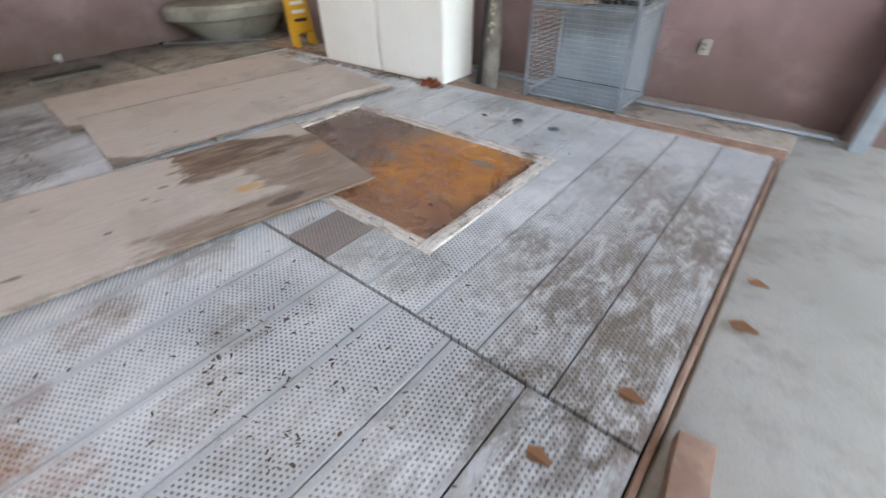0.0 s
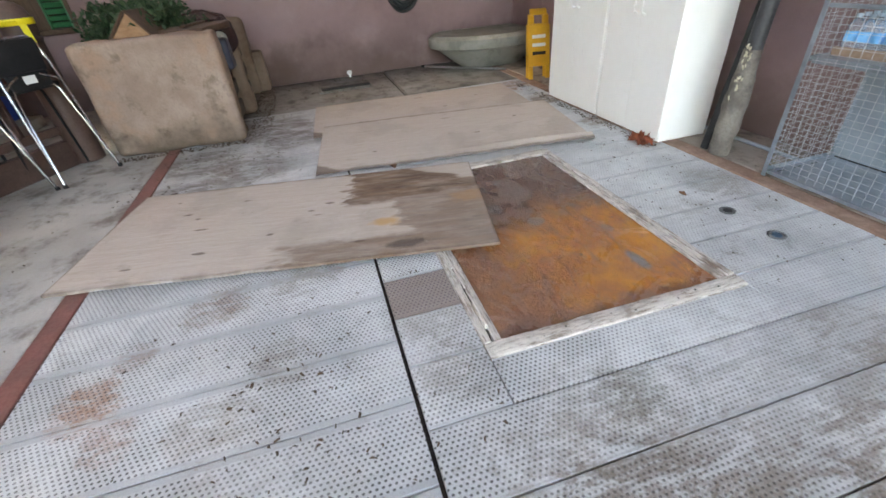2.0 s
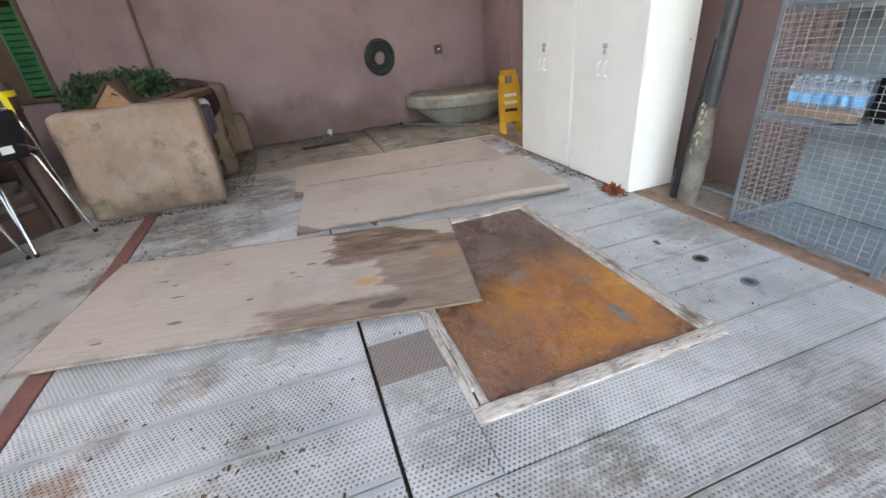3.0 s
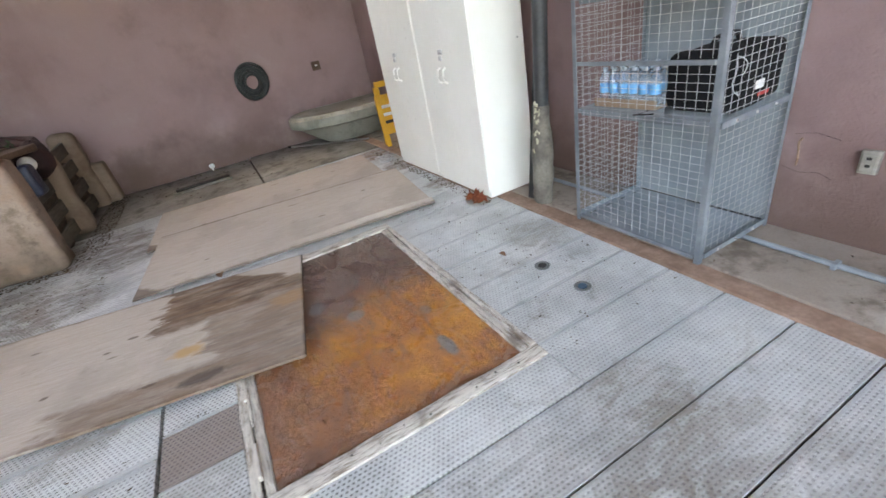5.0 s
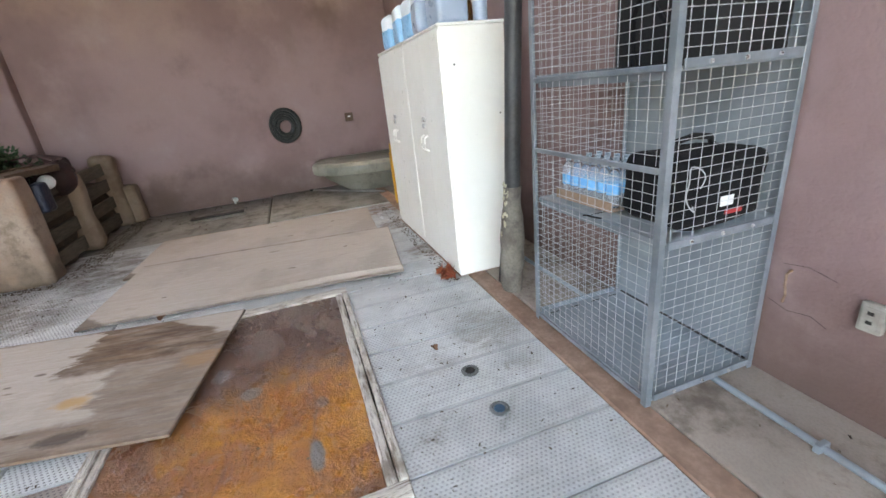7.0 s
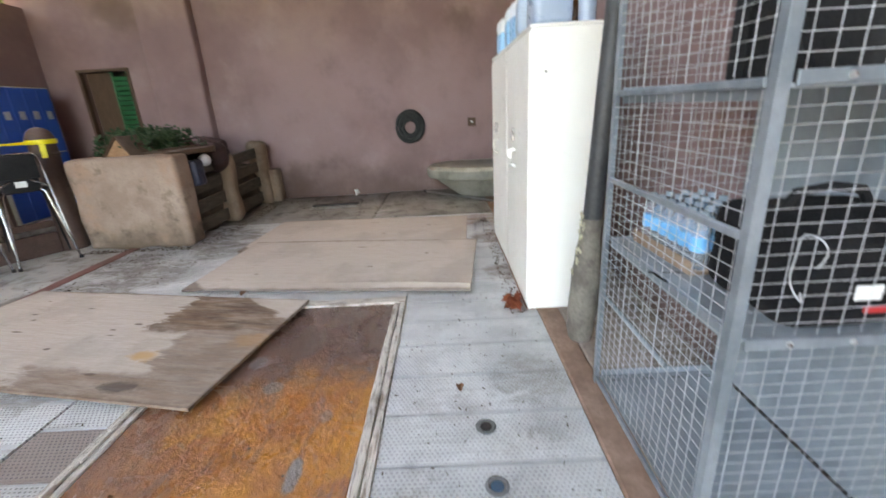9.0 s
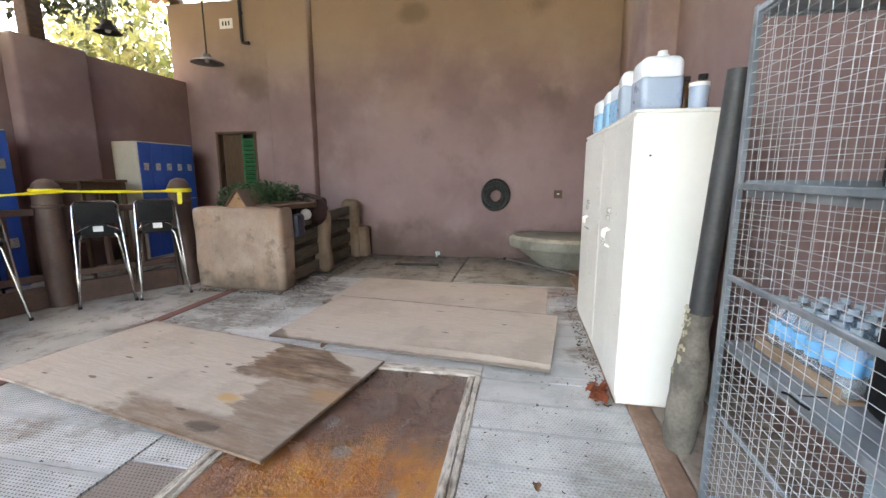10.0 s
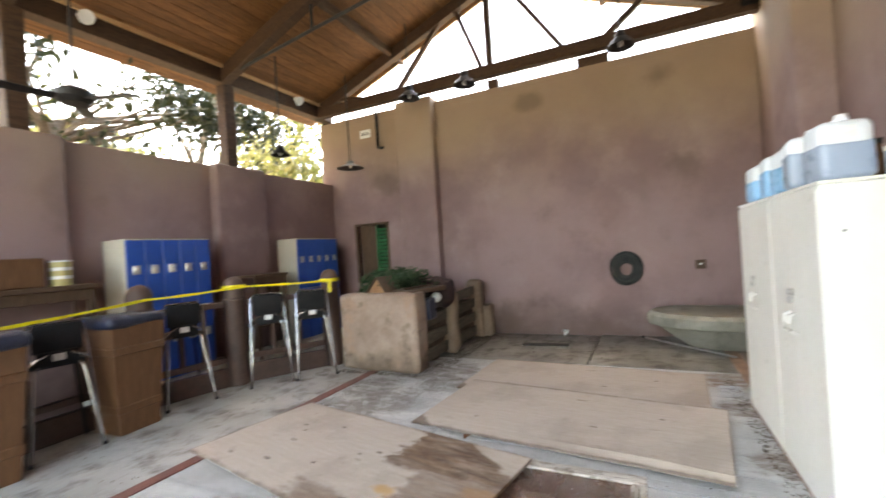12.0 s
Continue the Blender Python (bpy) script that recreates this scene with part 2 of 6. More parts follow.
def rust_material():
    """Wet rusted plate: orange and ochre scale, violet-brown at the far end, glistening pits."""
    n = Nodes("rusted_plate")
    x, y = n.axis(n.pos, 0), n.axis(n.pos, 1)
    a, b, c = n.noise(1.9, 7, 0.66, distort=0.6), n.noise(7, 7, 0.72, distort=0.4), n.noise(60, 5, 0.75)
    drag = n.noise(3.0, 7, 0.7, stretch=(0.8, 2.6, 1), distort=0.8)
    base = n.mix(n.ramp(a, 0.36, 0.62), (0.36, 0.122, 0.026), (0.60, 0.242, 0.022))
    base = n.mix(n.ramp(b, 0.42, 0.66, 0.0, 0.55), base, (0.36, 0.125, 0.035))
    base = n.mix(n.ramp(drag, 0.50, 0.64, 0.0, 0.7), base, (0.205, 0.085, 0.040))
    base = n.mix(n.ramp(drag, 0.46, 0.34, 0.0, 0.5), base, (0.60, 0.27, 0.035))
    far = n.math('ADD', n.math('MULTIPLY', x, -1.0), n.math('ADD', n.math('MULTIPLY', n.math('SUBTRACT', a, 0.5), 1.5), n.math('MULTIPLY', n.math('SUBTRACT', b, 0.5), 0.5)))
    base = n.mix(n.ramp(far, 1.90, 2.45, 0.0, 0.92), base, (0.115, 0.068, 0.058))
    left = n.math('ADD', n.math('MULTIPLY', y, -1.0), n.math('ADD', n.math('MULTIPLY', n.math('SUBTRACT', a, 0.5), 0.9), n.math('MULTIPLY', n.math('SUBTRACT', drag, 0.5), 0.5)))
    base = n.mix(n.ramp(left, -2.02, -1.50, 0.0, 0.72), base, (0.19, 0.092, 0.060))
    near = n.math('ADD', x, n.math('MULTIPLY', n.math('SUBTRACT', b, 0.5), 0.30))
    base = n.mix(n.ramp(near, -1.36, -1.25, 0.0, 0.65), base, (0.14, 0.065, 0.038))
    base = n.mix(n.ramp(c, 0.58, 0.72, 0.0, 0.4), base, (0.12, 0.055, 0.028))
    # bare grey scars and small pits
    warp = n.math('MULTIPLY', n.math('SUBTRACT', b, 0.5), 0.16)
    for cx, cy, rx, ry, amt in ((-1.52, 2.28, 0.085, 0.030, 0.9), (-2.10, 1.98, 0.05, 0.05, 0.7), (-2.35, 1.80, 0.07, 0.05, 0.55), (-1.86, 2.33, 0.045, 0.03, 0.5)):
        dx, dy = n.math('DIVIDE', n.math('SUBTRACT', x, cx), rx), n.math('DIVIDE', n.math('SUBTRACT', y, cy), ry)
        d = n.math('SQRT', n.math('ADD', n.math('MULTIPLY', dx, dx), n.math('MULTIPLY', dy, dy)))
        d = n.math('ADD', d, n.math('MULTIPLY', warp, 9.0))
        base = n.mix(n.ramp(d, 1.25, 0.8, 0.0, amt), base, (0.23, 0.215, 0.20))
    pits = n.spots(5.5)
    base = n.mix(n.ramp(pits, 0.055, 0.035, 0.0, 0.9), base, (0.04, 0.02, 0.012))
    wet = n.noise(2.6, 6, 0.7, distort=0.5)
    n.bump(n.math('ADD', n.math('MULTIPLY', b, 0.9), n.math('ADD', n.math('MULTIPLY', n.noise(20, 6, 0.7), 0.6), n.math('MULTIPLY', c, 0.5))), 1.0, 0.02)
    return n.done(base, n.ramp(wet, 0.40, 0.54, 0.45, 0.10), 0.0, 0.8)


def plywood_material(name, wet):
    """Grain runs along the sheet's own x; wet: damp brown stain towards its +x end."""
    n = Nodes(name)
    x, y = n.axis(n.obj, 0), n.axis(n.obj, 1)
    grain = n.noise(5.0, 7, 0.68, src=n.obj, stretch=(0.55, 9, 1), distort=1.4)
    fine = n.noise(26, 6, 0.75, src=n.obj, stretch=(1.2, 6, 1), distort=0.6)
    big = n.noise(1.3, 5, 0.62, src=n.obj)
    base = n.mix(n.ramp(grain, 0.34, 0.66), (0.485, 0.410, 0.340), (0.560, 0.485, 0.410))
    base = n.mix(n.ramp(fine, 0.44, 0.75, 0.0, 0.30), base, (0.27, 0.215, 0.17))
    base = n.mix(n.ramp(big, 0.48, 0.68, 0.0, 0.5), base, (0.345, 0.285, 0.235))
    base = n.mix(n.ramp(n.noise(4.0, 7, 0.78, src=n.obj, stretch=(0.7, 1.5, 1)), 0.55, 0.72, 0.0, 0.5), base, (0.235, 0.18, 0.14))
    base = n.mix(n.ramp(n.noise(60, 6, 0.8, src=n.obj), 0.58, 0.70, 0.0, 0.35), base, (0.18, 0.14, 0.11))
    base = n.mix(n.math('MULTIPLY', n.rand, 0.12), base, (0.33, 0.27, 0.215))
    warp = n.math('SUBTRACT', n.noise(9, 6, 0.75, src=n.obj), 0.5)
    marks = ((-0.95, 0.42), (-0.80, 0.20), (-0.62, -0.05), (-0.70, 0.12), (-0.42, 0.33), (-0.52, -0.36), (0.10, 0.05), (0.22, 0.14), (0.16, -0.02), (-0.12, -0.22), (-0.9, -0.45), (0.45, -0.42)) if wet else ((-0.72, -0.30), (0.28, -0.12), (0.05, 0.40), (0.75, 0.22))
    for k, (cx, cy) in enumerate(marks):
        dx, dy = n.math('DIVIDE', n.math('SUBTRACT', x, cx), 0.020 + 0.013 * (k % 3)), n.math('DIVIDE', n.math('SUBTRACT', y, cy), 0.009 + 0.004 * (k % 2))
        d = n.math('ADD', n.math('SQRT', n.math('ADD', n.math('MULTIPLY', dx, dx), n.math('MULTIPLY', dy, dy))), n.math('MULTIPLY', warp, 3.0))
        base = n.mix(n.ramp(d, 1.3, 0.6, 0.0, 0.75), base, (0.10, 0.068, 0.05))
    # dark rim: worn edges, with the shade of the sheet's side painted in
    rag = n.math('MULTIPLY', n.math('SUBTRACT', n.noise(6, 6, 0.75, src=n.obj), 0.5), 0.10)
    rim = n.math('ADD', n.math('ABSOLUTE', y), rag)
    base = n.mix(n.ramp(rim, 0.575, 0.62, 0.0, 0.8), base, (0.15, 0.115, 0.09))
    base = n.mix(n.ramp(n.math('ADD', n.math('ABSOLUTE', x), n.math('MULTIPLY', rag, 0.3)), 1.215, 1.235, 0.0, 0.55) if not wet else n.ramp(n.math('ADD', n.math('ABSOLUTE', x), n.math('MULTIPLY', rag, 0.3)), 1.262, 1.278, 0.0, 0.7), base, (0.085, 0.058, 0.042))
    if not wet:
        cor = n.math('ADD', n.math('ADD', x, n.math('MULTIPLY', y, 1.0)), n.math('MULTIPLY', rag, 1.5))
        base = n.mix(n.ramp(cor, -1.62, -1.68, 0.0, 0.75), base, (0.135, 0.095, 0.07))
        stroke = n.noise(2.2, 4, 0.6, src=n.obj, stretch=(1.0, 7, 1), distort=0.6)
        base = n.mix(n.ramp(stroke, 0.66, 0.74, 0.0, 0.5), base, (0.20, 0.155, 0.12))
    if wet:
        # damp soaked in along the grain: a jagged dark lobe, a paler wash at the end, a band along the near edge
        jag = n.math('SUBTRACT', n.noise(1.6, 9, 0.68, src=n.obj, stretch=(1.2, 5.5, 1), distort=0.7), 0.5)
        soft = n.math('SUBTRACT', n.noise(2.8, 7, 0.7, src=n.obj), 0.5)
        xs = n.math('ADD', x, n.math('MULTIPLY', jag, 0.85))
        ys = n.math('ADD', y, n.math('MULTIPLY', soft, 0.22))
        dry_corner = n.ramp(n.math('ADD', n.math('ADD', x, n.math('MULTIPLY', y, 1.5)), n.math('MULTIPLY', jag, 0.35)), 1.72, 1.66)
        lobe = n.math('MULTIPLY', n.ramp(xs, 0.30, 0.335), n.ramp(n.math('ADD', ys, n.math('MULTIPLY', x, -0.10)), -0.02, 0.05))
        wash = n.math('MULTIPLY', n.ramp(n.math('ADD', xs, n.math('MULTIPLY', ys, 0.25)), 0.62, 0.72), 0.62)
        band = n.math('MULTIPLY', n.math('MULTIPLY', n.ramp(ys, -0.36, -0.42), n.ramp(xs, -0.05, 0.10)), 0.66)
        damp = n.math('MAXIMUM', n.math('MAXIMUM', n.math('MULTIPLY', lobe, 0.92), wash), band)
        damp = n.math('MULTIPLY', n.math('MULTIPLY', damp, dry_corner), n.ramp(n.noise(5, 7, 0.75, src=n.obj, stretch=(0.5, 2.4, 1)), 0.34, 0.58, 0.62, 1.0))
        base = n.mix(damp, base, n.mix(n.ramp(n.noise(3.2, 6, 0.7, src=n.obj, stretch=(0.6, 5, 1), distort=1.0), 0.35, 0.65), (0.088, 0.044, 0.023), (0.190, 0.105, 0.054)))
        for cx, cy, rx, ry, col, amt in ((0.62, -0.22, 0.10, 0.06, (0.52, 0.29, 0.075), 0.7), (1.20, 0.02, 0.14, 0.10, (0.44, 0.24, 0.10), 0.5), (0.74, -0.50, 0.16, 0.05, (0.055, 0.038, 0.030), 0.7), (0.95, 0.18, 0.10, 0.035, (0.07, 0.045, 0.03), 0.5)):
            dx, dy = n.math('DIVIDE', n.math('SUBTRACT', x, cx), rx), n.math('DIVIDE', n.math('SUBTRACT', y, cy), ry)
            d = n.math('ADD', n.math('SQRT', n.math('ADD', n.math('MULTIPLY', dx, dx), n.math('MULTIPLY', dy, dy))), n.math('MULTIPLY', warp, 2.2))
            base = n.mix(n.ramp(d, 1.2, 0.4, 0.0, amt), base, col)
    n.bump(n.math('ADD', grain, n.math('MULTIPLY', fine, 0.5)), 0.3, 0.004)
    return n.done(base, 0.78, 0.0, 0.3)


def planter_material():
    """Tan plaster with orange-brown blooms, darker brown towards the foot, and worn edges."""
    n = Nodes("planter_plaster")
    z = n.axis(n.pos, 2)
    big, mid, fine = n.noise(1.6, 5, 0.6), n.noise(4.2, 6, 0.72), n.noise(60, 4, 0.7)
    base = n.mix(n.ramp(big, 0.35, 0.65), (0.25, 0.172, 0.132), (0.36, 0.268, 0.212))
    base = n.mix(n.ramp(n.noise(2.6, 4, 0.6), 0.50, 0.68, 0.0, 0.6), base, (0.345, 0.205, 0.135))
    base = n.mix(n.ramp(mid, 0.48, 0.32, 0.0, 0.75), base, (0.15, 0.105, 0.075))
    foot = n.math('ADD', z, n.math('MULTIPLY', n.math('SUBTRACT', mid, 0.5), 0.7))
    base = n.mix(n.ramp(foot, 0.34, 0.0, 0.0, 0.8), base, (0.10, 0.075, 0.052))
    base = n.mix(n.ramp(fine, 0.4, 0.75, 0.0, 0.3), base, (0.16, 0.12, 0.085))
    n.bump(n.math('ADD', mid, n.math('MULTIPLY', fine, 0.3)), 0.5, 0.02)
    return n.done(base, 0.85, 0.0, 0.3)


def concrete_material(name, c1, c2, dirt, amount=0.6, rough=0.82):
    n = Nodes(name)
    big, mid, fine = n.noise(0.9, 5, 0.6), n.noise(3.4, 6, 0.7), n.noise(90, 4, 0.7)
    base = n.mix(n.ramp(big, 0.35, 0.65), c1, c2)
    base = n.mix(n.ramp(mid, 0.47, 0.68, 0.0, amount), base, dirt)
    base = n.mix(n.ramp(fine, 0.4, 0.75, 0.0, 0.3), base, tuple(v * 0.55 for v in c1))
    n.bump(n.math('ADD', mid, n.math('MULTIPLY', fine, 0.4)), 0.3, 0.008)
    return n.done(base, n.ramp(mid, 0.3, 0.7, rough - 0.12, rough + 0.08), 0.0, 0.35)


def wood_material(name, c1, c2, stretch, rough=0.7, vary=0.35):
    n = Nodes(name)
    g = n.noise(6, 6, 0.65, stretch=stretch, distort=0.8)
    f = n.noise(40, 3, 0.7, stretch=stretch)
    base = n.mix(n.ramp(g, 0.33, 0.67), c1, c2)
    base = n.mix(n.ramp(f, 0.45, 0.8, 0.0, 0.4), base, tuple(v * 0.5 for v in c1))
    island = n.geo.outputs["Random Per Island"]
    base = n.mix(n.math('MULTIPLY', island, vary), base, tuple(v * 0.4 for v in c1))
    n.bump(g, 0.25, 0.005)
    return n.done(base, rough, 0.0, 0.35)


def leaf_material(name, c1, c2, glow=0.35):
    n = Nodes(name)
    island = n.geo.outputs["Random Per Island"]
    c = n.mix(island, c1, c2)
    n.bsdf.inputs["Transmission Weight"].default_value = 0.0
    mat = n.done(c, 0.55, 0.0, 0.3)
    tr = n.tree.nodes.new("ShaderNodeBsdfTranslucent")
    n.link(c, tr.inputs["Color"])
    mx = n.tree.nodes.new("ShaderNodeMixShader")
    mx.inputs[0].default_value = glow
    n.link(n.bsdf.outputs[0], mx.inputs[1])
    n.link(tr.outputs[0], mx.inputs[2])
    n.link(mx.outputs[0], n.tree.nodes["Material Output"].inputs["Surface"])
    return mat


def clear_material(name, color, rough=0.1, ior=1.45, weight=1.0):
    n = Nodes(name)
    n.bsdf.inputs["Transmission Weight"].default_value = weight
    n.bsdf.inputs["IOR"].default_value = ior
    f = n.noise(25, 2)
    return n.done(color, n.ramp(f, 0.3, 0.7, rough, rough + 0.06))


def peeled_material(name, stretch):
    """Grey timber under broken white paint."""
    n = Nodes(name)
    a, b, c = n.noise(5, 6, 0.75, stretch=stretch), n.noise(16, 5, 0.75, stretch=stretch), n.noise(4, 4, 0.65)
    base = n.mix(n.ramp(b, 0.35, 0.65), (0.15, 0.11, 0.08), (0.33, 0.27, 0.21))
    base = n.mix(n.ramp(n.math('ADD', n.math('MULTIPLY', a, 0.65), n.math('MULTIPLY', b, 0.35)), 0.38, 0.55, 0.0, 0.9), base, (0.66, 0.615, 0.54))
    base = n.mix(n.ramp(c, 0.50, 0.68, 0.0, 0.75), base, (0.13, 0.09, 0.06))
    n.bump(n.math('ADD', a, b), 0.6, 0.006)
    return n.done(base, 0.8, 0.0, 0.3)


